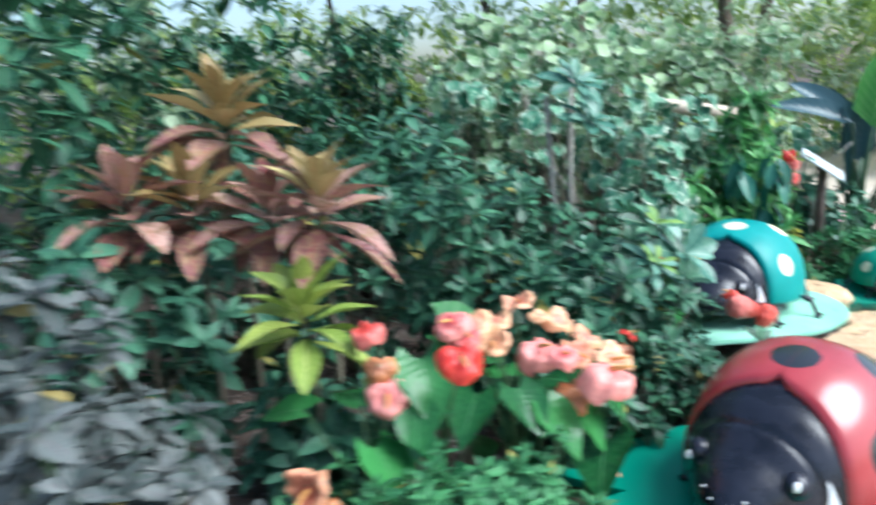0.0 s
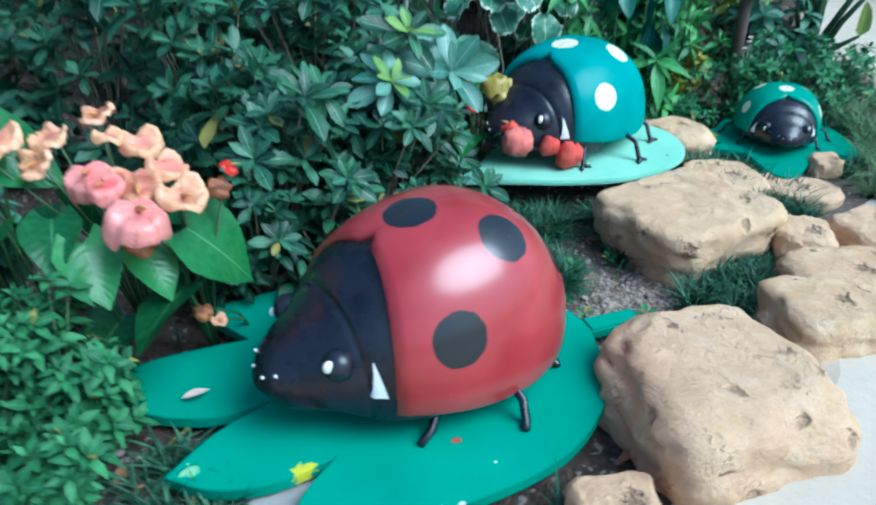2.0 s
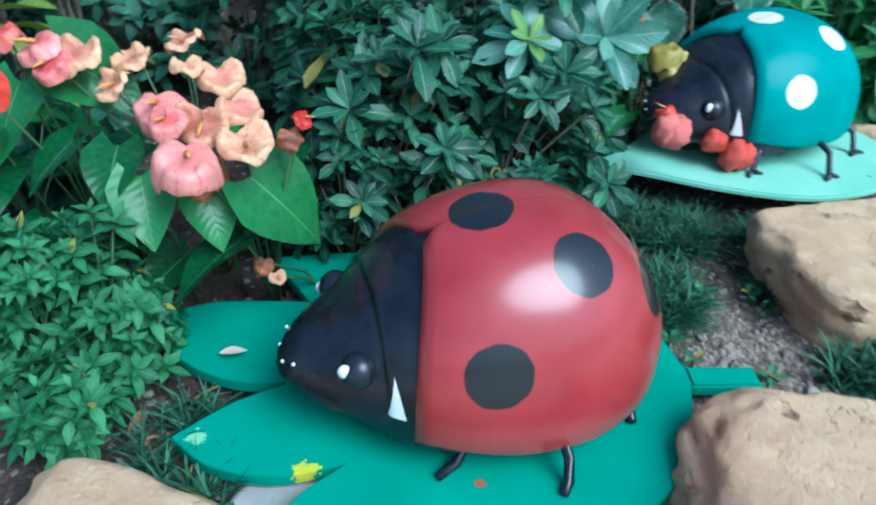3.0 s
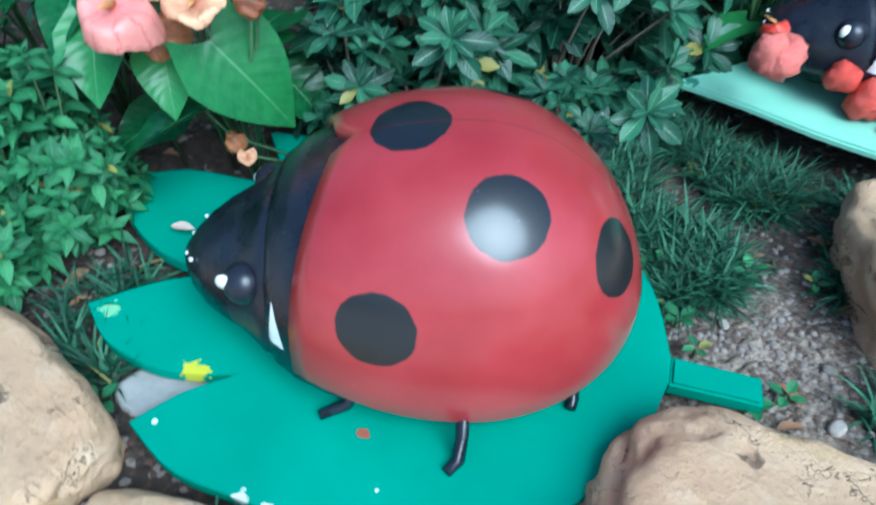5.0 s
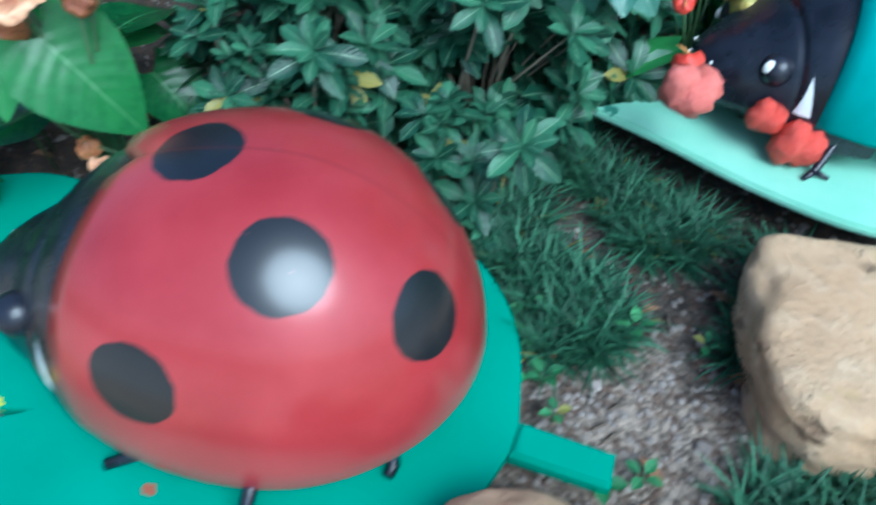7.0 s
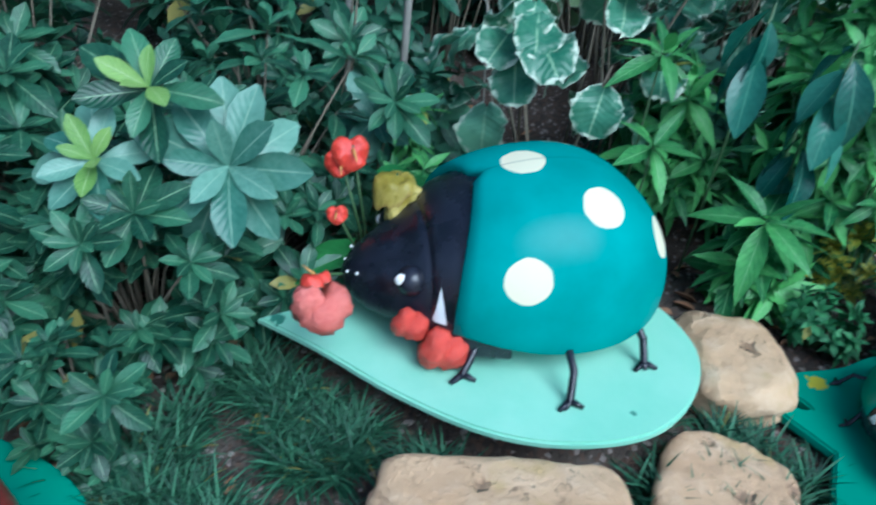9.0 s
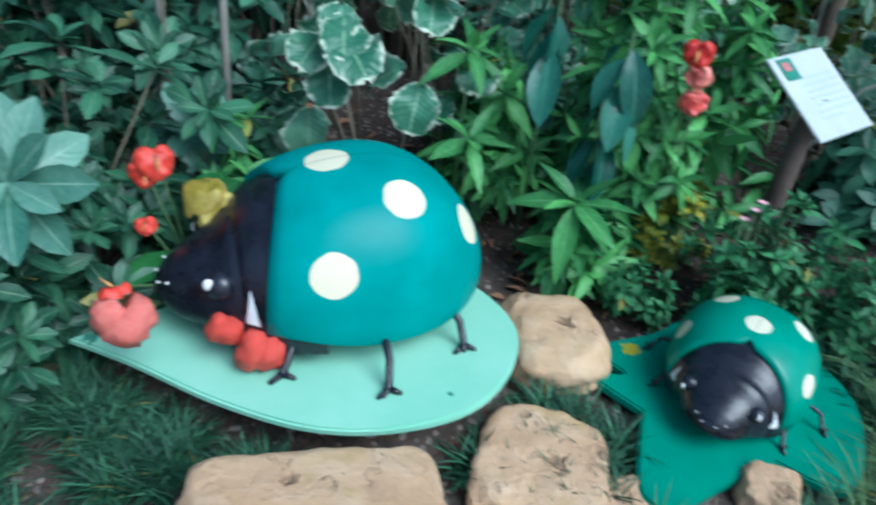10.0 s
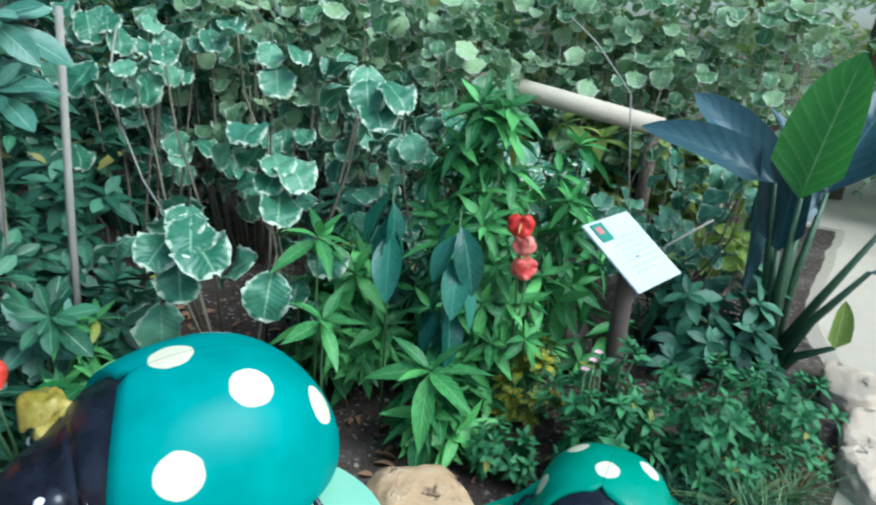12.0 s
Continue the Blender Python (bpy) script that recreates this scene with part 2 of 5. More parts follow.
def ground_material():
    """Damp planting soil with pale grit, bark flecks and small stones."""
    m, t, p = nodes_of("planting_soil")
    big, mid, fine = grain(t, 1.3, 4.0), grain(t, 18.0, 5.0), grain(t, 110.0, 5.0, 0.7)
    v = node(t, "ShaderNodeTexVoronoi", Scale=75.0)
    t.links.new(t.nodes.new("ShaderNodeTexCoord").outputs["Object"], v.inputs["Vector"])
    v2 = t.nodes.new("ShaderNodeSeparateColor")
    t.links.new(v.outputs["Color"], v2.inputs[0])
    col = mix(t, ramp(t, mid, 0.3, 0.7), (0.026, 0.019, 0.015), (0.075, 0.055, 0.042))
    col = mix(t, ramp(t, big, 0.52, 0.66), col, (0.17, 0.14, 0.115))
    d = t.nodes.new("ShaderNodeVectorMath")
    d.operation = "DISTANCE"
    t.links.new(t.nodes.new("ShaderNodeTexCoord").outputs["Object"], d.inputs[0])
    d.inputs[1].default_value = (1.76, 2.56, 0.0)
    sand = ramp(t, maths(t, "ADD", d.outputs["Value"], maths(t, "MULTIPLY_ADD", grain(t, 6.0, 6.0, 0.7), 1.1, -0.5)), 0.46, 0.12)
    patchy = ramp(t, grain(t, 38.0, 5.0, 0.75), 0.36, 0.58)
    col = mix(t, maths(t, "MULTIPLY", maths(t, "MULTIPLY", sand, patchy), 0.9), col, (0.46, 0.37, 0.29))
    grit = maths(t, "GREATER_THAN", v2.outputs[0], 0.93)
    col = mix(t, maths(t, "MULTIPLY", grit, 0.7), col, (0.33, 0.28, 0.25))
    bark = maths(t, "LESS_THAN", v2.outputs[0], 0.22)
    col = mix(t, maths(t, "MULTIPLY", bark, 0.6), col, (0.11, 0.06, 0.04))
    t.links.new(col, p.inputs["Base Color"])
    p.inputs["Roughness"].default_value = 0.95
    bump(t, p, maths(t, "ADD", maths(t, "MULTIPLY", v.outputs["Distance"], -1.0), fine), 0.8, 0.015)
    return m


SOIL, ROCK, BLACK = ground_material(), rock_material(), bug_black_material()
PALE_ROCK = rock_material("pale_sandstone", 0.55)
PATH_STONE = plain_material("pale_paving", (0.42, 0.35, 0.27), (0.57, 0.50, 0.41), 3.0, 0.85, 40.0, 0.4, 0.006)
WHITE = plain_material("white_paint", (0.70, 0.71, 0.70), (0.82, 0.82, 0.8), 30.0, 0.35, relief=0.1)
BARK = plain_material("bark", (0.07, 0.05, 0.035), (0.19, 0.15, 0.11), 9.0, 0.9, 45.0, 0.9, 0.02, chance=0.3)
TWIG = plain_material("twig", (0.11, 0.09, 0.06), (0.25, 0.22, 0.16), 15.0, 0.85, 60.0, 0.4, 0.004)
STALK = plain_material("green_stalk", (0.03, 0.085, 0.03), (0.09, 0.16, 0.06), 20.0, 0.5)
STALK_DARK = plain_material("dark_green_stalk", (0.015, 0.05, 0.025), (0.05, 0.11, 0.05), 20.0, 0.4)
CANE = plain_material("weathered_stake", (0.20, 0.19, 0.16), (0.36, 0.34, 0.30), 10.0, 0.85, 50.0, 0.4, 0.004)
BOARD = plain_material("sign_board", (0.44, 0.49, 0.50), (0.58, 0.62, 0.62), 8.0, 0.35, relief=0.05)
SIGN_GREEN = plain_material("printed_green", (0.02, 0.17, 0.12), (0.05, 0.26, 0.17), 40.0, 0.4, relief=0.0)
SIGN_RED = plain_material("printed_red", (0.35, 0.08, 0.10), (0.6, 0.25, 0.25), 60.0, 0.4, relief=0.0)
SIGN_GREY = plain_material("faded_print", (0.36, 0.45, 0.48), (0.48, 0.56, 0.58), 40.0, 0.4, relief=0.0)
POST = plain_material("brown_post", (0.055, 0.04, 0.035), (0.12, 0.085, 0.07), 12.0, 0.8, 50.0)
CONCRETE = plain_material("pale_beam", (0.42, 0.35, 0.27), (0.58, 0.5, 0.4), 6.0, 0.85, 40.0)
PEBBLE = plain_material("pebble", (0.17, 0.14, 0.12), (0.50, 0.44, 0.39), 18.0, 0.8, 60.0, 0.3, 0.004, chance=1.0)
GREY_STONE = plain_material("grey_stone", (0.24, 0.24, 0.23), (0.40, 0.39, 0.37), 12.0, 0.85, 60.0, 0.5, 0.006)
LITTER = plain_material("dry_leaf", (0.16, 0.07, 0.035), (0.36, 0.21, 0.11), 20.0, 0.85, 60.0, 0.4, 0.004, chance=1.0)

L_ROSETTE = leaf_material("rosette_leaf", (0.007, 0.040, 0.024), (0.065, 0.195, 0.102), (0.26, 0.42, 0.24), 0.3, veins=0.06, relief=0.18)
L_SHOOT = leaf_material("pale_rosette_leaf", (0.045, 0.15, 0.105), (0.19, 0.36, 0.27), (0.28, 0.44, 0.32), 0.26, veins=0.03, relief=0.12, aged=2.0)
L_YOUNG = leaf_material("young_leaf", (0.14, 0.28, 0.06), (0.26, 0.42, 0.11), (0.4, 0.52, 0.25), 0.35)
L_HERB = leaf_material("herb_leaf", (0.02, 0.10, 0.038), (0.085, 0.29, 0.105), (0.15, 0.36, 0.17), 0.5)
L_DARK = leaf_material("dark_leaf", (0.012, 0.06, 0.038), (0.11, 0.27, 0.165), (0.1, 0.24, 0.12), 0.35)
# distant leaves: direct sunlight is put into this bright yellow-green
L_FAR = leaf_material("sun_tinted_leaf", (0.16, 0.28, 0.06), (0.50, 0.60, 0.18), (0.4, 0.5, 0.2), 0.45, glow=0.5)
L_LANCE = leaf_material("lance_leaf", (0.016, 0.095, 0.032), (0.15, 0.46, 0.12), (0.24, 0.46, 0.2), 0.34)
# near variegated leaf: its light tone is lowered to stand for shade
L_VARIEGATED = leaf_material("variegated_leaf", (0.03, 0.14, 0.08), (0.15, 0.34, 0.21), (0.28, 0.46, 0.28), 0.32, margin=(0.56, 0.64, 0.50), islands=False, veins=0.05, aged=2.0)
L_TI = leaf_material("copper_leaf", (0.13, 0.035, 0.04), (0.62, 0.42, 0.34), (0.46, 0.06, 0.06), 0.33, spots=(0.30, 0.20, 0.12), islands=False)
L_TI_YOUNG = leaf_material("yellow_copper_leaf", (0.20, 0.14, 0.05), (0.44, 0.38, 0.17), (0.48, 0.18, 0.10), 0.4, islands=False)
L_LIME = leaf_material("lime_leaf", (0.17, 0.26, 0.05), (0.36, 0.42, 0.09), (0.5, 0.52, 0.22), 0.4, islands=False)
L_CROTON = leaf_material("croton_leaf", (0.16, 0.20, 0.02), (0.48, 0.42, 0.04), (0.5, 0.45, 0.1), 0.4, spots=(0.05, 0.13, 0.03))
L_HEART = leaf_material("heart_leaf", (0.010, 0.065, 0.022), (0.055, 0.23, 0.062), (0.14, 0.32, 0.14), 0.24, rib_width=0.035, islands=False, veins=0.05, relief=0.12, aged=2.0)
# lit and shaded copies of one leaf; shade and slate sheen painted in
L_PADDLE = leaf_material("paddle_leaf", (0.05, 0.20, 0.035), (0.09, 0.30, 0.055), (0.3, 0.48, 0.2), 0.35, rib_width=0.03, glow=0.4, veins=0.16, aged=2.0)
L_PADDLE_SHADED = leaf_material("shaded_paddle_leaf", (0.02, 0.06, 0.07), (0.06, 0.12, 0.14), (0.12, 0.19, 0.19), 0.28, rib_width=0.03, glow=0.1, veins=0.16, aged=2.0)
L_GREY = leaf_material("grey_purple_leaf", (0.03, 0.05, 0.045), (0.17, 0.19, 0.18), (0.19, 0.13, 0.15), 0.5)
# background leaf whose paleness is bright daylight put into the colour
L_FAR_BRIGHT = leaf_material("daylight_tinted_far_leaf", (0.12, 0.24, 0.12), (0.55, 0.66, 0.46), (0.5, 0.6, 0.4), 0.4, glow=0.45)
L_BROAD = leaf_material("blue_green_leaf", (0.008, 0.06, 0.045), (0.05, 0.19, 0.13), (0.10, 0.26, 0.17), 0.25, veins=0.05, relief=0.12)
GRASS = leaf_material("dark_grass", (0.005, 0.034, 0.018), (0.085, 0.235, 0.125), (0.06, 0.14, 0.07), 0.45)
GRASS_LONG = leaf_material("long_grass", (0.05, 0.13, 0.05), (0.16, 0.27, 0.11), (0.25, 0.34, 0.16), 0.45)
F_PINK = spathe_material("pink_spathe", (0.68, 0.11, 0.11), (0.86, 0.33, 0.28), (0.55, 0.06, 0.07))
F_RED = spathe_material("red_spathe", (0.52, 0.015, 0.012), (0.76, 0.07, 0.045), (0.35, 0.01, 0.01))
F_CORAL = spathe_material("coral_spathe", (0.62, 0.06, 0.05), (0.84, 0.27, 0.22), (0.45, 0.02, 0.02))
F_PEACH = spathe_material("peach_spathe", (0.50, 0.15, 0.09), (0.80, 0.44, 0.25), (0.34, 0.10, 0.05))
F_CREAM = spathe_material("cream_spathe", (0.66, 0.22, 0.16), (0.79, 0.45, 0.24), (0.48, 0.16, 0.09))
F_RUST = spathe_material("rust_spathe", (0.26, 0.09, 0.05), (0.55, 0.22, 0.09), (0.18, 0.06, 0.03))
F_YELLOW = spathe_material("yellow_spathe", (0.30, 0.24, 0.03), (0.62, 0.50, 0.14), (0.20, 0.18, 0.02))
SPADIX = plain_material("spadix", (0.55, 0.20, 0.06), (0.7, 0.42, 0.12), 60.0, 0.6)
CRINKLED_RED = plain_material("crinkled_red_spathe", (0.48, 0.02, 0.015), (0.84, 0.12, 0.08), 45.0, 0.3, 150.0, 0.8, 0.010)
PINK = plain_material("pink_petal", (0.65, 0.32, 0.38), (0.8, 0.5, 0.55), 40.0, 0.6, relief=0.1)


# ---- building ----
rng = random.Random(7)


def smooth(mesh, on=True):
    mesh.polygons.foreach_set("use_smooth", [on] * len(mesh.polygons))
    return mesh


def part(name, bm, material, parent, label=""):
    """Links a bmesh (or a finished mesh) as one object under a thing."""
    if isinstance(bm, bmesh.types.BMesh):
        me = bpy.data.meshes.new(name)
        bm.to_mesh(me)
        bm.free()
    else:
        me = bm
    if material and not me.materials:
        me.materials.append(material)
    ob = new(name, me)
    ob.parent = parent
    return tagged(ob, label)


def thing(name, place, label, category, group="", kind=""):
    ob = new(name)
    ob.empty_display_size = 0.05
    ob.matrix_world = place if isinstance(place, Matrix) else Matrix.Translation(place)
    return tagged(ob, label, category, group, kind)


class Batch:
    """Collects pieces with their blade coordinates into one mesh."""

    def __init__(self):
        self.v, self.f, self.uv, self.n = [], [], [], 0

    def add(self, piece, m=None):
        v, f, uv = piece
        if m is not None:
            a = np.array(m)
            v = v @ a[:3, :3].T + a[:3, 3]
        self.v.append(v)
        self.f.extend([tuple(i + self.n for i in q) for q in f])
        self.uv.append(uv)
        self.n += len(v)

    def mesh(self, name, material):
        me = bpy.data.meshes.new(name)
        v = np.concatenate(self.v)
        me.from_pydata(v.tolist(), [], self.f)
        layer = me.uv_layers.new(name="UVMap")
        idx = np.empty(len(me.loops), dtype=np.int32)
        me.loops.foreach_get("vertex_index", idx)
        layer.data.foreach_set("uv", np.concatenate(self.uv)[idx].ravel())
        me.materials.append(material)
        return smooth(me)


SHAPES = {
    "obovate": lambda s: 0.10 + 0.90 * math.sin(math.pi * min(1, s ** 1.5)) ** 0.75 if s < 0.99 else 0.12,
    "oval": lambda s: max(0.02, math.sin(math.pi * s)) ** 0.8,
    "lance": lambda s: max(0.02, math.sin(math.pi * s ** 0.8)) ** 1.1,
    "paddle": lambda s: min(1.0, 5 * s + 0.05) * max(0.02, 1 - s ** 4) ** 0.8,
    "heart": lambda s: (0.55 + 2.2 * s if s < 0.2 else max(0.02, 1 - ((s - 0.2) / 0.8) ** 1.6)),
    "round": lambda s: max(0.03, 1 - (2 * s - 1) ** 2) ** 0.5,
    "blade": lambda s: max(0.04, (1 - s) ** 0.6),
}


def blade(length, width, shape="oval", rows=5, cols=2, fold=0.15, droop=0.2, wave=0.0, lobe=0.0, petiole=0.0, scallop=0.0, crinkle=0.0):
    """A leaf blade along +X with its face up: folded along the midrib, drooping to the tip, with a wavy edge."""
    v, f, uv = [], [], []
    for i in range(rows + 1):
        s = i / rows
        w = SHAPES[shape](s) * width / 2 * (1 + scallop * math.sin(i * 2.6 + 0.5))
        bend = droop * s
        x, z = length * s * math.cos(bend * 0.6), -length * s * math.sin(bend) * 0.6
        for j in range(-cols, cols + 1):
            c = j / cols
            back = -lobe * length * abs(c) ** 1.5 * max(0, 1 - 3 * s)
            v.append((petiole + x + back, w * c, z + fold * w * c * c * 1.6 + wave * width * math.sin(9 * s + 3 * c) * abs(c) + crinkle * width * (noise.noise((s * 5.5, c * 3.0, 1.3)) + 0.5 * noise.noise((s * 13, c * 7, 4.1)))))
            uv.append((0.5 + c / 2, s))
    k = 2 * cols + 1
    for i in range(rows):
        for j in range(k - 1):
            a = i * k + j
            f.append((a, a + k, a + k + 1, a + 1))
    return np.array(v), f, np.array(uv)


def tube(points, radii, sides=6):
    """A tapered tube through points, as a piece."""
    v, f, uv = [], [], []
    for i, (p, r) in enumerate(zip(points, radii)):
        p = Vector(p)
        a, b = Vector(points[max(0, i - 1)]), Vector(points[min(len(points) - 1, i + 1)])
        q = (b - a).to_track_quat("Z", "X").to_matrix()
        for j in range(sides):
            w = 2 * math.pi * j / sides
            v.append(tuple(p + q @ Vector((r * math.cos(w), r * math.sin(w), 0))))
            uv.append((j / sides, i / (len(points) - 1)))
    n = len(points)
    for i in range(n - 1):
        for j in range(sides):
            a, b = i * sides + j, i * sides + (j + 1) % sides
            f.append((a, b, b + sides, a + sides))
    f.append(tuple(reversed(range(sides))))
    f.append(tuple(range((n - 1) * sides, n * sides)))
    return np.array(v), f, np.array(uv)


def aim(place, az, up, twist=0.0, size=1.0):
    """A pose whose +X points by the azimuth az and rises by up, in degrees."""
    return pose(*place, 0, 0, az) @ pose(0, 0, 0, 0, -up, 0) @ pose(0, 0, 0, twist, 0, 0) @ Matrix.Scale(size, 4)


def put(name, mesh, m, parent, label=""):
    ob = new(name, mesh)
    ob.parent = parent
    ob.matrix_basis = m
    return tagged(ob, label)


def step(a, b, x):
    s = min(1.0, max(0.0, (x - a) / (b - a)))
    return s * s * (3 - 2 * s)


def ground_height(x, y):
    """The bed: gentle lumps, a mound under the green bug's leaf, a rise to the back, level on the path."""
    h = 0.018 * noise.noise((x * 2.1, y * 2.1, 0.3)) + 0.008 * noise.noise((x * 9, y * 9, 1.7))
    d = math.hypot((x - 1.60) / 0.34, (y - 3.60) / 0.34)
    h += 0.10 * (1 - step(0.55, 1.15, d))
    h += 0.10 * step(0.9, -1.5, x) + 0.08 * step(4.2, 6.5, y) * step(3.2, 2.2, x)
    edge = path_side(x, y)
    return h * step(-0.05, 0.25, edge) - 0.01


def path_side(x, y):
    """Metres from the path's border line into the bed (minus: on the path)."""
    if y < 1.2:
        return y - 1.15 + 0.25 * min(0.0, x)
    line = np.interp(y, (1.2, 1.7, 2.2, 3.0, 3.6, 4.6, 5.4, 6.4, 8.0, 12.0), (1.25, 1.66, 2.1, 2.3, 2.75, 3.1, 3.3, 3.17, 3.5, 4.4))
    return float(line) - x


def spaced(lo, a, b, hi, fine):
    return np.unique(np.concatenate([[lo, (lo * 2 + a) / 3, (lo + 4 * a) / 5], np.arange(a, b, fine), [(hi + 4 * b) / 5, (hi * 2 + b) / 3, hi]]))


def build_ground():
    xs, ys = spaced(-400, -2.5, 4.6, 400, 0.06), spaced(-400, -0.6, 8.0, 400, 0.06)
    v = [(x, y, ground_height(x, y)) for y in ys for x in xs]
    k = len(xs)
    f = [(j * k + i, j * k + i + 1, (j + 1) * k + i + 1, (j + 1) * k + i) for j in range(len(ys) - 1) for i in range(k - 1)]
    me = bpy.data.meshes.new("ground")
    me.from_pydata(v, [], f)
    me.materials.append(SOIL)
    tagged(new("ground", smooth(me)), "dark planting soil with grit, bark and fallen leaves", "ground", kind="structure")
    bm = bmesh.new()
    ys2 = np.concatenate([np.arange(-4, 1.2, 0.4), np.arange(1.2, 8.9, 0.12), np.arange(8.9, 17.0, 0.5)])
    rows = []
    for y in ys2:
        x0 = -5.0 if y < 1.0 else float(np.interp(y, (1.0, 1.7, 2.2, 3.0, 3.6, 4.6, 5.4, 6.4, 8.0, 12.0), (1.0, 1.66, 2.1, 2.3, 2.75, 3.1, 3.3, 3.17, 3.5, 4.4)))
        x0 = -6.0 if y > 8.95 else x0 + 0.03 * noise.noise((y * 4, 2.0, 0.0))
        rows.append([bm.verts.new((x0 + (7.5 - x0) * i / 30, y, 0.012 if i else -0.03)) for i in range(31)])
    for a, b in zip(rows, rows[1:]):
        for i in range(30):
            bm.faces.new((a[i], a[i + 1], b[i + 1], b[i]))
    me = bpy.data.meshes.new("path")
    bm.to_mesh(me)
    bm.free()
    me.materials.append(PATH_STONE)
    tagged(new("path", me), "pale sandy paved garden path", "path", kind="structure")


build_ground()


# ---- rocks ----
def rock(place, size, turn, seed, label, flat=0.0, rough=1.0, box=4.2, material=None):
    """A weathered sandstone block: a rounded box with lumps, pits and a split or two."""
    n = 22
    v, f = [], []
    index = {}
    for axis in range(3):
        for side in (-1, 1):
            grid = []
            for i in range(n + 1):
                for j in range(n + 1):
                    c = [0, 0, 0]
                    c[axis], c[(axis + 1) % 3], c[(axis + 2) % 3] = side, 2 * i / n - 1, 2 * j / n - 1
                    key = tuple(round(q * n) for q in c)
                    if key not in index:
                        index[key] = len(v)
                        d = Vector(c)
                        r = sum(abs(q) ** box for q in c) ** (-1 / box)
                        p = d * r
                        s = Vector((seed * 3.7, seed * 1.3, seed))
                        k = 1 + rough * (0.20 * noise.noise(p * 0.9 + s) + 0.10 * noise.noise(p * 2.3 + s) + 0.035 * noise.noise(p * 6 + s))
                        pit = noise.noise(p * 4.5 + s * 2)
                        k -= 0.05 * rough * max(0, pit - 0.35) / 0.3
                        p = p * k
                        p.z = min(p.z, 0.92 + 0.06 * noise.noise(p * 3 + s)) if p.z > 0 else p.z
                        v.append((p.x * size[0] / 2, p.y * size[1] / 2, p.z * size[2] / 2))
                    grid.append(index[key])
            for i in range(n):
                for j in range(n):
                    a = i * (n + 1) + j
                    q = (grid[a], grid[a + n + 1], grid[a + n + 2], grid[a + 1])
                    f.append(q if side > 0 else q[::-1])
    me = bpy.data.meshes.new("rock")
    me.from_pydata(v, [], f)
    me.materials.append(material or ROCK)
    ob = new("rock", smooth(me))
    z = ground_height(place[0], place[1]) + size[2] * (0.5 - 0.22) if len(place) == 2 else place[2]
    ob.matrix_world = pose(place[0], place[1], z, 0, flat, turn)
    return tagged(ob, label, "rock", "rocks edging the bed")


rock((1.955, 2.99, 0.06), (0.52, 0.45, 0.26), 37, 1, "large flat-topped tan sandstone block with pits", 0, 0.75, 6.5)
rock((1.94, 2.07, 0.04), (0.56, 0.50, 0.31), 30, 2, "broad tan sandstone boulder with a crack and ochre stains", 5, 0.9)
rock((0.84, 1.37, 0.02), (0.50, 0.24, 0.20), 6, 3, "tan sandstone edging block beside the painted leaf", 0, 0.8)
rock((1.34, 1.45, -0.01), (0.42, 0.24, 0.20), 36, 4, "ochre sandstone block under the painted leaf's edge", 0, 0.8)
rock((1.69, 1.69, 0.0), (0.20, 0.16, 0.16), 20, 5, "small rounded ochre stone", 0, 0.7)
rock((2.44, 2.72, 0.02), (0.36, 0.34, 0.18), 20, 15, "broad pale sandstone edging block", 0, 0.8)
rock((2.02, 3.94, 0.045), (0.30, 0.36, 0.19), 35, 6, "rounded pale sandstone with a short crack", 0, 0.7, 2.8)
rock((2.19, 3.53, -0.01), (0.30, 0.34, 0.17), 20, 7, "flat pitted pinkish sandstone slab", 0, 0.7, 6)
rock((2.48, 3.53, -0.03), (0.34, 0.24, 0.15), -20, 8, "flat pinkish sandstone under the green leaf's tip", 0, 0.7, 5)
rock((2.95, 3.50, 0.0), (0.24, 0.28, 0.14), 30, 16, "pale pinkish sandstone beside long grass", 0, 0.8, 4.2, PALE_ROCK)
rock((0.98, 1.64, -0.035), (0.20, 0.22, 0.10), 10, 17, "flat grey stone beneath the painted leaf's notch", 0, 0.6, 6, GREY_STONE)
rock((2.36, 2.98, 0.03), (0.20, 0.24, 0.16), 0, 9, "small rounded mossy stone")
rock((2.62, 3.10, 0.03), (0.26, 0.22, 0.16), 40, 10, "small pale rounded stone")
rock((2.66, 3.80, 0.02), (0.14, 0.14, 0.11), 10, 11, "small yellowish stone beside the painted leaf")
rock((3.20, 3.85, 0.02), (0.26, 0.36, 0.14), 15, 12, "pale sandstone edging block by the path", 0, 0.8, 5, PALE_ROCK)
rock((2.32, 2.51, 0.03), (0.34, 0.30, 0.18), 15, 20, "low tan sandstone edging block with grass around it", 0, 0.8)
rock((3.33, 4.42, 0.02), (0.30, 0.34, 0.15), 25, 18, "pinkish sandstone block beside long grass and the path", 0, 0.8, 5, PALE_ROCK)
rock((3.40, 5.14, 0.02), (0.26, 0.30, 0.14), -10, 19, "pale flat sandstone edging block by the path", 0, 0.8, 5, PALE_ROCK)
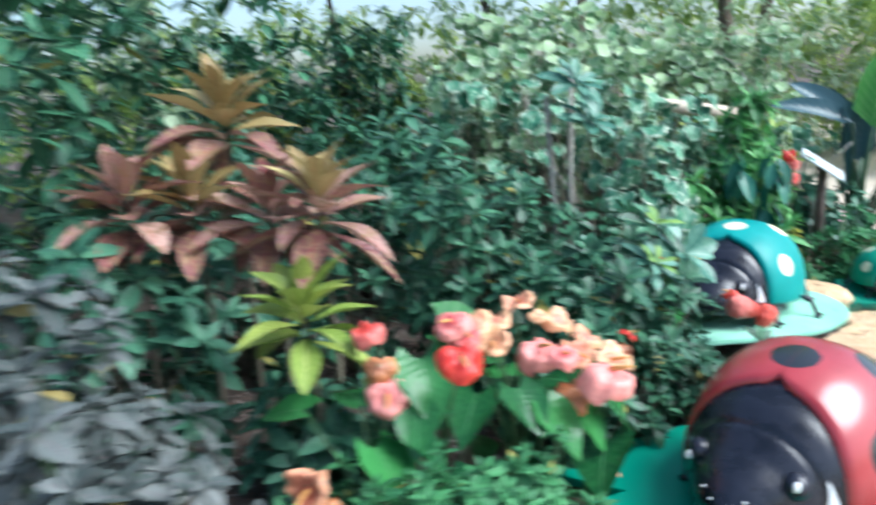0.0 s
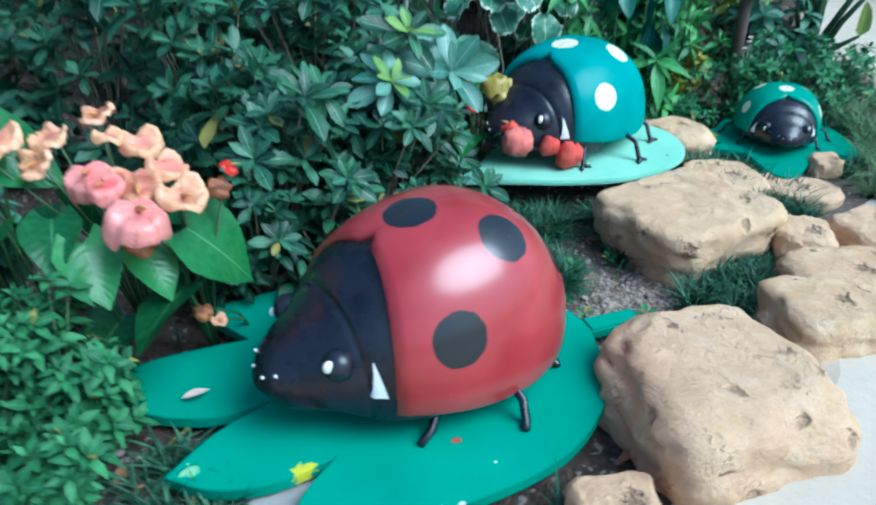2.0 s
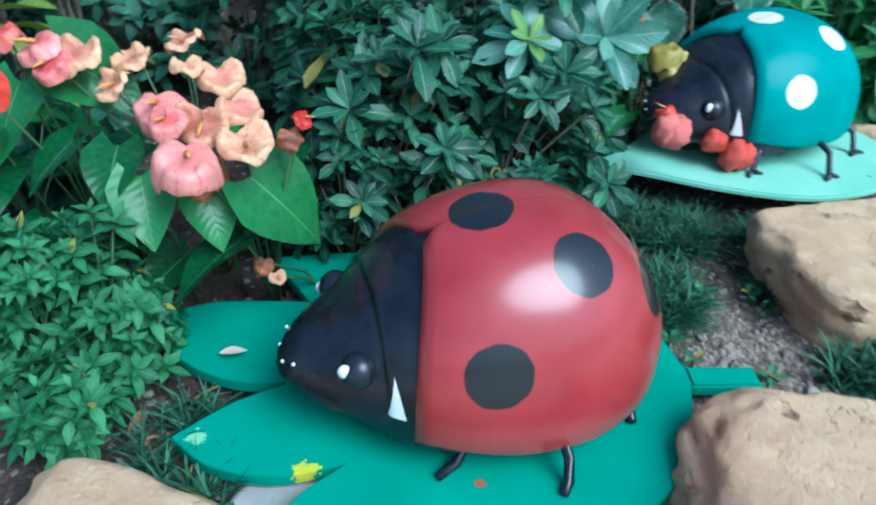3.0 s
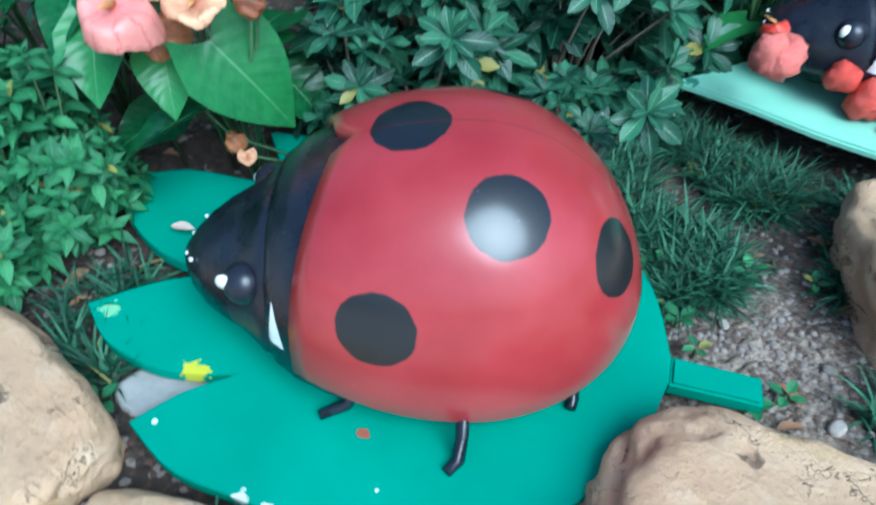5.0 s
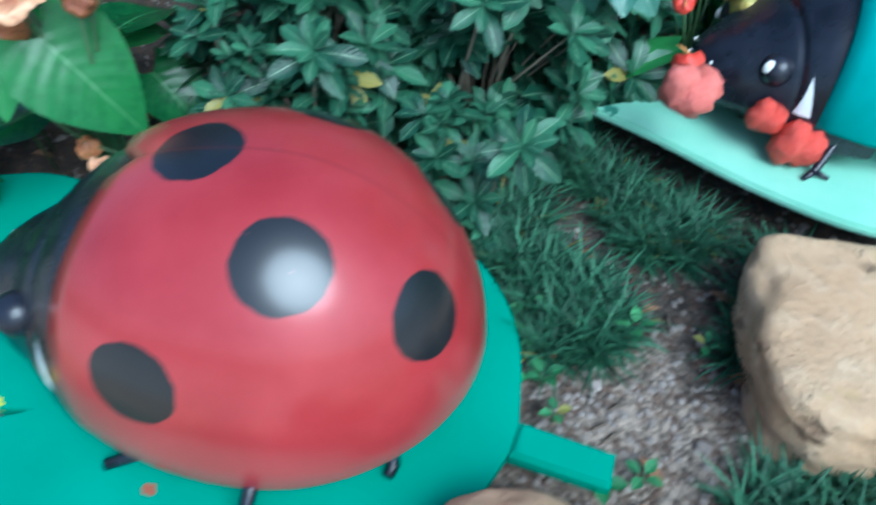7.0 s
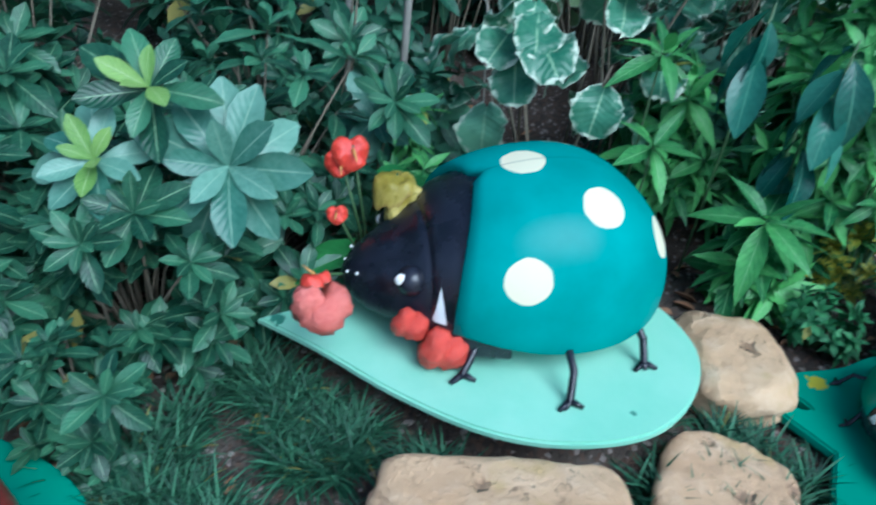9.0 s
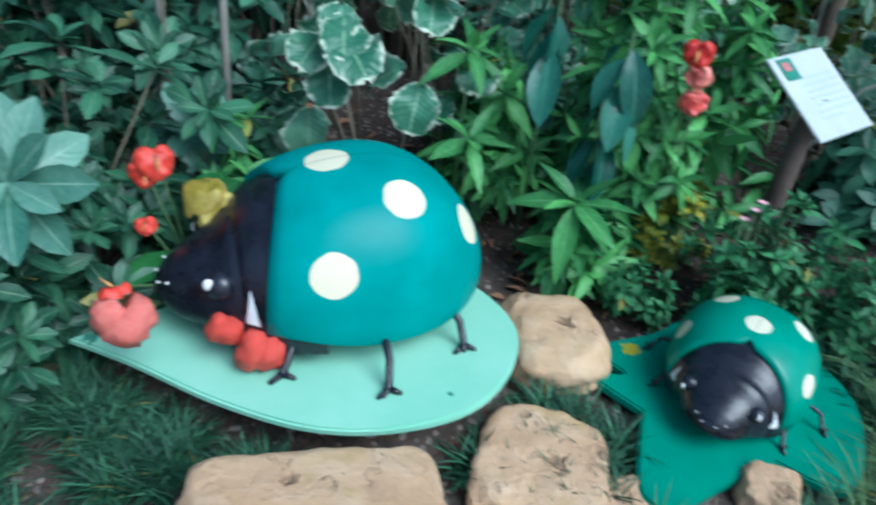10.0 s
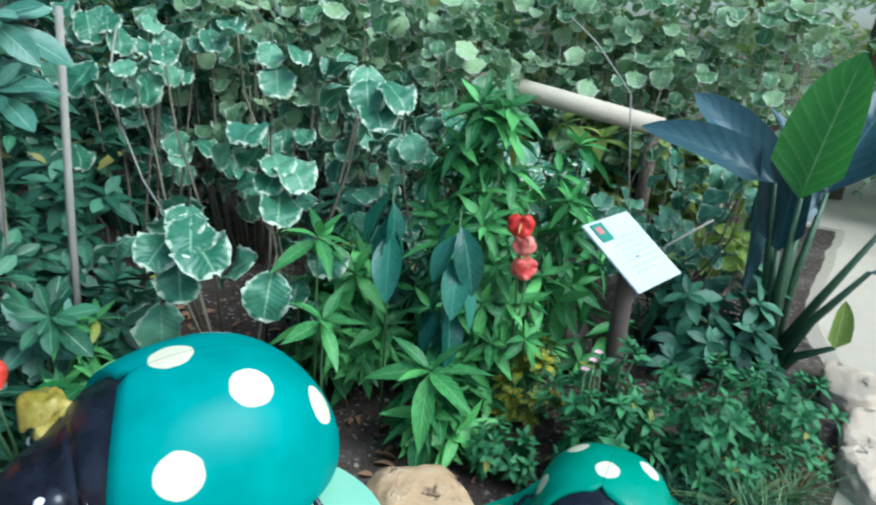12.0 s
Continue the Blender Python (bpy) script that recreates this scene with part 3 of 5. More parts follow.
rock((3.36, 4.80, 0.02), (0.26, 0.36, 0.14), 5, 13, "pale sandstone edging block by the path", 0, 0.8, 5, PALE_ROCK)
rock((3.36, 5.55, 0.02), (0.22, 0.34, 0.15), -8, 14, "pinkish sandstone edging block by the path", 0, 0.8, 5, PALE_ROCK)


# ---- painted leaves and ladybirds ----
def board(name, outline, thick, material, m, label):
    """A flat board cut to an outline, with a rounded edge."""
    bm = bmesh.new()
    top = bm.faces.new([bm.verts.new((x, y, 0)) for x, y in outline])
    if top.normal.z < 0:
        bmesh.ops.reverse_faces(bm, faces=[top])
    out = bmesh.ops.extrude_face_region(bm, geom=[top])
    low = [g for g in out["geom"] if isinstance(g, bmesh.types.BMVert)]
    for g in low:
        g.co.z -= thick
    bmesh.ops.recalc_face_normals(bm, faces=bm.faces)
    rim = [e for e in bm.edges if all(abs(q.co.z) < 1e-6 for q in e.verts) and len(e.link_faces) == 2]
    bmesh.ops.bevel(bm, geom=rim, offset=0.006, segments=2, affect="EDGES", clamp_overlap=True)
    caps = [q for q in bm.faces if len(q.verts) > 4]
    bmesh.ops.triangulate(bm, faces=caps)
    me = bpy.data.meshes.new(name)
    bm.to_mesh(me)
    bm.free()
    me.materials.append(material)
    ob = new(name, me)
    ob.matrix_world = m
    return tagged(ob, label, "garden ornament", "painted leaves")


def curve(points, closed=True, per=6):
    """A smooth line through points; a point given with a third value is a sharp corner."""
    out, n = [], len(points)
    for i in range(n if closed else n - 1):
        a, b = points[i], points[(i + 1) % n]
        p0 = a if len(a) > 2 else points[i - 1]
        p3 = b if len(b) > 2 else points[(i + 2) % n]
        for k in range(per):
            s = k / per
            out.append(tuple(0.5 * (2 * a[c] + (b[c] - p0[c]) * s + (2 * p0[c] - 5 * a[c] + 4 * b[c] - p3[c]) * s * s + (3 * a[c] - p0[c] - 3 * b[c] + p3[c]) * s ** 3) for c in (0, 1)))
    return out


def lobed_outline():
    """A leaf with four pointed lobes; the inner pair are longer on one side."""
    return curve([(0.0, 0.03, 1), (0.05, 0.20), (0.145, 0.335), (0.30, 0.437), (0.51, 0.482), (0.68, 0.482), (0.80, 0.47), (0.915, 0.415, 1), (0.86, 0.335), (0.784, 0.268, 1),
                  (0.93, 0.30), (1.06, 0.275), (1.155, 0.205, 1), (1.04, 0.10), (0.90, 0.03, 1), (1.03, 0.045), (1.14, 0.012), (1.25, -0.065), (1.315, -0.17, 1), (1.2, -0.235), (1.07, -0.25),
                  (0.93, -0.25, 1), (1.0, -0.35), (1.07, -0.445, 1), (0.92, -0.47), (0.70, -0.49), (0.51, -0.482), (0.30, -0.437), (0.145, -0.335), (0.05, -0.20), (0.0, -0.03, 1)])


YELLOW_DAB, RUST_DAB, PALE_DAB = (0.55, 0.55, 0.03), (0.30, 0.09, 0.05), (0.6, 0.62, 0.55)
P_RED_LEAF = painted_leaf_material("green_board_paint", (0.004, 0.235, 0.15), (0.008, 0.29, 0.19), (0.05, 0.38, 0.27),
                                   [((0.86, 0.29, 0), 0.03, YELLOW_DAB), ((0.51, 0.31, 0), 0.012, RUST_DAB), ((1.10, 0.205, 0), 0.022, (0.25, 0.55, 0.30)),
                                    ((0.66, 0.482, 0), 0.016, PALE_DAB), ((0.61, 0.485, 0), 0.014, PALE_DAB), ((0.56, 0.484, 0), 0.009, PALE_DAB), ((0.87, 0.40, 0), 0.006, PALE_DAB), ((0.45, 0.40, 0), 0.004, PALE_DAB)])
P_MINT = painted_leaf_material("mint_board_paint", (0.24, 0.55, 0.39), (0.33, 0.63, 0.47), (0.13, 0.40, 0.28),
                               [((0.05, 0.0, 0), 0.02, (0.05, 0.2, 0.14)), ((0.45, -0.10, 0), 0.010, RUST_DAB), ((0.9, -0.24, 0), 0.008, (0.05, 0.2, 0.14))])
P_SMALL_LEAF = painted_leaf_material("deep_green_board_paint", (0.008, 0.20, 0.13), (0.012, 0.27, 0.17), (0.05, 0.35, 0.25), [((-0.27, -0.03, 0), 0.03, (0.35, 0.33, 0.02))])

lobed = thing("painted_leaf", pose(1.62, 2.33, 0.055, 0, 0, 209.5), "bright green painted lobed leaf board with chipped edges", "garden ornament", "painted leaves")
for piece, line in (("leaf_blade", lobed_outline()), ("leaf_stalk", [(-0.002, 0.034), (-0.002, -0.034), (-0.17, -0.036), (-0.173, 0.028)])):
    ob = board(piece, line, 0.03, P_RED_LEAF, Matrix(), "")
    ob.parent = lobed
    for key in ("category", "group"):
        del ob[key]
half = [(0.0, 0.0, 1), (0.16, 0.092), (0.36, 0.225), (0.56, 0.318), (0.75, 0.338), (0.94, 0.29), (1.07, 0.165), (1.125, 0.0)]
board("painted_leaf", curve(half + [(x, -y) for x, y, *_ in half[1:-1]][::-1]), 0.018, P_MINT, pose(1.105, 3.085, 0.142, 0, 0, 41.3),
      "pale mint painted teardrop leaf board under the teal ladybird")
SMALL_LEAF = [(-0.36, -0.09), (-0.25, -0.14), (-0.34, -0.20), (-0.16, -0.25, 1), (-0.13, -0.38), (-0.08, -0.51), (0.0, -0.50), (0.10, -0.32), (0.17, -0.21, 1),
         (0.33, -0.20), (0.36, -0.02), (0.30, 0.2), (0.10, 0.33), (-0.14, 0.27), (-0.24, 0.09)]
board("painted_leaf", curve(SMALL_LEAF), 0.025, P_SMALL_LEAF, pose(2.49, 4.10, 0.045, 0, 0, 0), "deep green painted lobed leaf board under the small ladybird")


def ladybird(name, m, shell, toes, foot_z, label):
    """One solid statue: domed wing cases, black collar and head with bulging eyes, six legs. +X is ahead."""
    a, b, h, zb = (0.44, 0.307, 0.357, 0.160) if toes else (0.44, 0.307, 0.395, 0.125)
    tail = 0.337
    V, F, M = [], [], []

    def grid(fn, nu, nv, mat, wrap=True):
        base = len(V)
        for i in range(nu + 1):
            for j in range(nv + (0 if wrap else 1)):
                V.append(fn(i / nu, j / nv))
        k = nv if wrap else nv + 1
        for i in range(nu):
            for j in range(nv):
                q = (base + i * k + j, base + i * k + (j + 1) % k, base + (i + 1) * k + (j + 1) % k, base + (i + 1) * k + j)
                F.append(q)
                M.append(mat)

    def ring(w, top, low, s, x):
        """A point of the upright section: round above, tucked in below."""
        t = 2 * math.pi * s
        c, z = math.cos(t), math.sin(t)
        y = w * math.copysign(abs(c) ** 0.86, c)
        if z >= 0:
            return (x, y, low + (top - low) * abs(z) ** 0.86)
        return (x, y * (1 - 0.12 * abs(z)), low - 0.035 * min(1.0, w / 0.1) * abs(z) ** 0.6)

    def dome(x):
        p, q = (2.15, a) if x > 0 else (1.9, tail)
        return max(0.0, 1 - abs(x / q) ** p) ** (1 / p)

    def shell_at(u, s):
        front = 0.226 + 0.072 * abs(math.cos(2 * math.pi * s)) - (0.03 if abs(s - 0.25) < 0.012 else 0.0)
        x = -tail + (front + tail) * u ** 1.9
        k = dome(x)
        return ring(b * k, zb + h * k, zb + 0.03 * (1 - k) + 0.022 * step(0.05, 0.30, x), s, x)

    grid(shell_at, 40, 72, 0)

    def lip(u, s):
        x, y, z = shell_at(1.0, s)
        k = 1 - 0.10 * u
        return (x - 0.008 * u, y * k, zb + 0.05 + (z - zb - 0.05) * k)

    grid(lip, 2, 72, 0)
    xs = (0.16, 0.235, 0.295, 0.335, 0.342, 0.355, 0.40, 0.445, 0.48, 0.51, 0.528, 0.535)
    ws = (0.278, 0.262, 0.236, 0.208, 0.196, 0.19, 0.152, 0.125, 0.098, 0.065, 0.032, 0.004)
    ts = (0.474, 0.452, 0.42, 0.386, 0.372, 0.366, 0.325, 0.298, 0.273, 0.245, 0.222, 0.205)
    ls = (0.13, 0.132, 0.138, 0.145, 0.15, 0.15, 0.165, 0.17, 0.174, 0.18, 0.188, 0.195)

    def head(u, s):
        i = u * (len(xs) - 1)
        x, w, top, low = (float(np.interp(i, range(len(xs)), q)) for q in (xs, ws, ts, ls))
        return ring(w, top, low, s, x)

    grid(head, 44, 48, 1)

    def ball(c, r, mat, squash=(1, 1, 1)):
        grid(lambda u, s: tuple(c[i] + r * squash[i] * q for i, q in enumerate((math.sin(math.pi * u) * math.cos(2 * math.pi * s), math.sin(math.pi * u) * math.sin(2 * math.pi * s), -math.cos(math.pi * u)))), 10, 14, mat)

    for side in (-1, 1):
        ball((0.383, side * 0.134, 0.268), 0.038, 1)
        ball((0.414, side * 0.148, 0.284 if side > 0 else 0.262), 0.0145, 2, (0.9, 0.55, 1.1))
        ball((0.502, side * 0.058, 0.240), 0.0042, 2)
        ball((0.521, side * 0.026, 0.224), 0.0042, 2)
        for x, reach, fx, fy in ((0.20, 0.19, 0.27, 0.27), (0.02, 0.26, 0.04, 0.385), (-0.17, 0.21, -0.20, 0.285)) if toes else ((0.155, 0.20, 0.212, 0.243), (0.0, 0.26, 0.01, 0.345), (-0.185, 0.18, -0.20, 0.215)):
            fat = 0.010 if toes else 0.0115
            knee = ((x * 0.4 + fx * 0.6), side * (reach * 0.25 + fy * 0.75), zb - 0.012)
            foot = (fx, side * fy, foot_z + fat)
            out = (fx + (fx - x) * (0.3 if toes else 0.55) + 0.015, side * (fy + 0.022), foot_z + fat * 0.8)
            ends = [[(x, side * reach * 0.8, zb + 0.03), knee, foot, out]]
            if toes:
                ends += [[foot, (fx + d, side * (fy + 0.022), foot_z + 0.006)] for d in (-0.026, 0.034)]
            for line in ends:
                v, f, _ = tube(line, [fat] * (len(line) - 1) + [fat * (0.5 if toes else 0.85)], 8)
                base = len(V)
                V.extend(map(tuple, v))
                F.extend(tuple(i + base for i in q) for q in f)
                M.extend([1] * len(f))
    me = bpy.data.meshes.new(name)
    me.from_pydata(V, [], F)
    for q in (shell, BLACK, WHITE):
        me.materials.append(q)
    me.polygons.foreach_set("material_index", M)
    bm = bmesh.new()
    bm.from_mesh(me)
    bmesh.ops.remove_doubles(bm, verts=bm.verts, dist=1e-5)
    bmesh.ops.recalc_face_normals(bm, faces=bm.faces)
    bm.to_mesh(me)
    bm.free()
    ob = new(name, smooth(me))
    ob.matrix_world = m
    return tagged(ob, label, "garden statue", "ladybird statues")


SPOTS = [(0.105, 0.0, 0.51)] + [(x, s * y, z) for s in (-1, 1) for x, y, z in ((0.147, 0.262, 0.312), (-0.047, 0.163, 0.465), (-0.235, 0.13, 0.35))]
HIGH_SPOTS = [(x, y * 0.985, z + (0.030 if z < 0.32 else 0.006)) for x, y, z in SPOTS]
RED = shell_material("red_shell", (0.265, 0.013, 0.018), (0.006, 0.008, 0.012), SPOTS, 0.066, (0.42, 0.13, 0.13), 0.34, 1.0)
TEAL = shell_material("teal_shell", (0.0, 0.20, 0.185), (0.70, 0.66, 0.47), HIGH_SPOTS, 0.055, (0.05, 0.35, 0.33), 0.36, 0.06)
GREEN = shell_material("green_shell", (0.004, 0.20, 0.13), (0.70, 0.67, 0.50), HIGH_SPOTS, 0.053, (0.05, 0.33, 0.24), 0.27, 0.25)

ladybird("ladybird_statue", pose(1.243, 2.142, 0.0, 0, 0, 225.6), RED, False, 0.055, "large red ladybird statue with black spots, standing on a painted leaf")
ladybird("ladybird_statue", pose(1.538, 3.67, 0.07, 0, 0, 233.5) @ Matrix.Scale(0.98, 4), TEAL, True, 0.0735, "teal ladybird statue with cream spots on a mint leaf")
ladybird("ladybird_statue", pose(2.505, 4.115, 0.01, 0, 0, 266) @ Matrix.Diagonal((0.60, 0.62, 0.56, 1)), GREEN, True, 0.065, "small green ladybird statue with cream spots on a lobed leaf")


# ---- plants ----
class Kind:
    """A kind of leaf with a few bent variants, and whorls of it: lists of (variant, pose)."""

    def __init__(self, material, length, width, shape, up, count, rows=4, cols=1, whorls=4, seed=0, spread=8, **kw):
        self.material = material
        self.blades = [blade(length, width, shape, rows, cols, droop=d, **kw) for d in (0.1, 0.35, 0.6)]
        self.meshes = [mesh_of(p, "leaf", material) for p in self.blades]
        self.whorls = []
        for w in range(whorls):
            r = random.Random(seed * 31 + w)
            self.whorls.append([])
            for i in range(count):
                q = i / count
                m = aim((0, 0, -0.01 + 0.02 * q), 137.5 * i + r.uniform(-12, 12), up[0] + (up[1] - up[0]) * q + r.uniform(-spread, spread), r.uniform(-15, 15), (1.0 - 0.5 * q) * r.uniform(0.8, 1.1))
                self.whorls[-1].append((r.randrange(3), m))

    def single(self, w, q, root, young=()):
        """young: pale meshes for the whorl's inmost leaves."""
        whorl = self.whorls[w % len(self.whorls)]
        for i, (v, m) in enumerate(whorl):
            put("leaf", young[v] if young and i > 0.6 * len(whorl) else self.meshes[v], q @ m, root)

    def joined(self, w, q, batch):
        for v, m in self.whorls[w % len(self.whorls)]:
            batch.add(self.blades[v], q @ m)


def mesh_of(piece, name, material):
    b = Batch()
    b.add(piece)
    return b.mesh(name, material)


ROSETTE = Kind(L_ROSETTE, 0.122, 0.050, "obovate", (2, 60), 10, whorls=5, seed=1)
BIG_ROSETTE = Kind(L_ROSETTE, 0.15, 0.060, "obovate", (0, 55), 12, rows=6, cols=2, whorls=4, seed=2)
PALE_ROSETTE = Kind(L_SHOOT, 0.16, 0.068, "obovate", (-8, 55), 15, rows=6, cols=2, whorls=4, seed=12)
YOUNG = [mesh_of(p, "leaf", L_YOUNG) for p in BIG_ROSETTE.blades]
HERB = Kind(L_HERB, 0.062, 0.027, "lance", (0, 65), 9, seed=3)
LANCE = Kind(L_LANCE, 0.21, 0.060, "lance", (-35, 65), 11, rows=6, cols=2, seed=4)
DARK = Kind(L_DARK, 0.15, 0.065, "oval", (-25, 60), 9, seed=5)
CROTON = Kind(L_CROTON, 0.07, 0.035, "oval", (0, 60), 10, seed=6)
GREY = Kind(L_GREY, 0.10, 0.05, "oval", (-15, 55), 9, seed=7)
FAR = Kind(L_FAR, 0.22, 0.09, "oval", (-25, 60), 8, rows=3, seed=8)


def bush(name, x, y, size, tips, kind, label, category="shrub", floor=0.04, seed=0, scale=(0.8, 1.2), group="", stem=TWIG, shell=0.55, near=16):
    """A shrub of branching stems whose tips each carry a whorl of leaves, in an uneven ellipsoid of the given half sizes. The whorls
    towards the path are built leaf by leaf, the rest as one mass."""
    r = random.Random(seed)
    root = thing(name, (x, y, ground_height(x, y)), label, category, group)
    wood, mass, spots = Batch(), Batch(), []
    for i in range(tips):
        az, cz = r.uniform(0, 360), r.uniform(-0.25, 1.0)
        k = r.uniform(shell, 1.0) * (1 + 0.22 * noise.noise((az * 0.03, cz * 2, seed)))
        ring = math.sqrt(max(0.0, 1 - cz * cz)) if cz > 0 else 1.0
        p = Vector((size[0] * k * ring * math.cos(radians(az)), size[1] * k * ring * math.sin(radians(az)), floor + (size[2] - floor) * (0.25 + 0.75 * cz if cz > 0 else 0.25 + cz * 0.8) * k))
        p.z = max(0.03, p.z)
        mid = Vector((p.x * 0.45, p.y * 0.45, p.z * 0.55))
        if i % 2 == 0:
            wood.add(tube([(p.x * 0.08, p.y * 0.08, -0.02), mid, p], [0.006, 0.004, 0.0025], 4))
        tilt = 55 * ring * r.uniform(0.4, 1.0)
        q = Matrix.Translation(p) @ pose(0, 0, 0, 0, 0, az) @ pose(0, 0, 0, 0, tilt, 0) @ pose(0, 0, 0, 0, 0, r.uniform(0, 360)) @ Matrix.Scale(r.uniform(*scale), 4)
        spots.append((p.x * 0.6 - p.y + 0.6 * p.z, i, q))
    spots.sort(key=lambda s: -s[0])
    for n, (_, i, q) in enumerate(spots):
        kind.single(i, q, root) if n < near else kind.joined(i, q, mass)
    if mass.n:
        tagged(part("foliage", mass.mesh("foliage", kind.material), kind.material, root), kind="stuff")
    tagged(part("branchwork", wood.mesh("branchwork", stem), stem, root), kind="stuff")
    return root


# the evergreen rosette hedge behind the red ladybird
HEDGE = "dense evergreen shrub with glossy rounded leaves in rosettes"
for i, (x, y, sx, sy, sz, n) in enumerate(((0.55, 2.62, 0.36, 0.30, 0.72, 85), (0.86, 2.92, 0.30, 0.24, 0.62, 80), (0.20, 3.0, 0.42, 0.36, 0.95, 85), (0.75, 3.35, 0.40, 0.36, 0.80, 90),
                                           (-0.35, 3.1, 0.42, 0.4, 1.05, 70), (0.3, 3.75, 0.4, 0.4, 0.95, 60))):
    bush("evergreen_shrub", x, y, (sx, sy, sz), n, ROSETTE, HEDGE, seed=100 + i, group="evergreen hedge")
for i, (x, y, sx, sy, sz, n) in enumerate(((0.80, 2.47, 0.15, 0.13, 0.40, 30), (1.06, 2.66, 0.15, 0.12, 0.36, 30), (0.62, 2.36, 0.15, 0.12, 0.46, 30))):
    bush("evergreen_shrub", x, y, (sx, sy, sz), n, ROSETTE, "low evergreen shrub with small glossy rounded leaves", seed=120 + i, group="evergreen hedge", scale=(0.5, 0.8), near=10)
for i, (x, y, z, s) in enumerate(((1.278, 2.634, 0.333, 0.72), (0.90, 2.42, 0.425, 0.75), (0.75, 2.58, 0.53, 0.75), (1.02, 2.75, 0.48, 0.75), (1.05, 2.85, 0.53, 1.0), (1.09, 3.05, 0.585, 1.55), (0.963, 2.967, 0.74, 1.1), (0.932, 2.843, 0.60, 1.0), (0.78, 2.60, 0.62, 0.85), (0.97, 2.85, 0.52, 0.8), (0.977, 3.676, 0.53, 1.0), (0.73, 3.78, 1.30, 1.35), (0.78, 3.74, 1.12, 1.25), (0.86, 3.72, 0.42, 1.2), (0.70, 3.76, 0.60, 1.0))):
    root = thing("evergreen_shoot", (x, y, ground_height(x, y)), "leaning evergreen shoot ending in one glossy leaf rosette", "shrub", "evergreen hedge")
    b = Batch()
    b.add(tube([(-0.16, 0.09, -0.03), (-0.10, 0.05, z * 0.5), (0, 0, z)], [0.005, 0.004, 0.003], 5))
    part("stem", b.mesh("stem", TWIG), TWIG, root)
    (PALE_ROSETTE if i in (5, 7, 11, 12, 13) else BIG_ROSETTE).single(i, Matrix.Translation((0, 0, z)) @ pose(0, 0, 0, 0, 0, -45) @ pose(0, 0, 0, 0, 52 if i == 5 else 40, 0) @ pose(0, 0, 0, 0, 0, 40 * i) @ Matrix.Scale(s, 4), root, YOUNG if i in (6, 7, 9) else ())

# pale green bushy herb in front of the flowers
for i, (x, y, sx, sy, sz, n) in enumerate(((0.39, 1.71, 0.19, 0.14, 0.46, 150), (0.16, 1.50, 0.26, 0.20, 0.50, 140), (0.50, 1.62, 0.10, 0.08, 0.28, 40), (-0.20, 1.42, 0.22, 0.22, 0.42, 70), (0.52, 1.50, 0.12, 0.09, 0.24, 60), (-0.12, 1.72, 0.16, 0.12, 0.36, 60), (0.28, 1.60, 0.16, 0.12, 0.52, 80))):
    bush("bushy_herb", x, y, (sx, sy, sz), n, HERB, "bushy herb with small pointed mid-green leaves", "plant", seed=200 + i, stem=STALK, group="bushy herbs", shell=0.4)
# grey-leaved plant at the bed's edge
for i, (x, y, sx, sy, sz, n) in enumerate(((-0.42, 1.22, 0.30, 0.26, 0.86, 130), (-0.80, 1.5, 0.36, 0.3, 0.95, 130))):
    bush("grey_leaved_plant", x, y, (sx, sy, sz), n, GREY, "dusky grey-green leafy bedding plant", "plant", seed=230 + i, stem=STALK, shell=0.4)


def rosette_plant(name, x, y, stem_h, leaves, length, width, materials, label, seed, shape="oval", up=(-20, 75), group=""):
    """A cane with a crown of large single leaves."""
    r = random.Random(seed)
    root = thing(name, (x, y, ground_height(x, y)), label, "plant", group)
    b = Batch()
    b.add(tube([(0, 0, -0.03), (0.02, 0.0, stem_h * 0.5), (0, 0, stem_h)], [0.014, 0.011, 0.010], 7))
    part("stem", b.mesh("stem", TWIG), TWIG, root)
    kinds = []
    for m in materials:
        for d in (0.25, 0.6):
            b = Batch()
            b.add(blade(length, width, shape, 8, 2, fold=0.25, droop=d, wave=0.04, petiole=0.02))
            kinds.append(b.mesh("leaf", m))
    for i in range(leaves):
        q = i / leaves
        k = (1 - 0.35 * q) * r.uniform(0.85, 1.1)
        pick = kinds[(2 * int(q * len(materials)) + i % 2) % len(kinds)]
        put("leaf", pick, aim((0, 0, stem_h - 0.10 + 0.12 * q), 137.5 * i + r.uniform(-15, 15), up[0] + (up[1] - up[0]) * q + r.uniform(-8, 8), r.uniform(-20, 20), k), root)
    return root


COPPER = "cordyline with broad copper-red and bronze leaves"
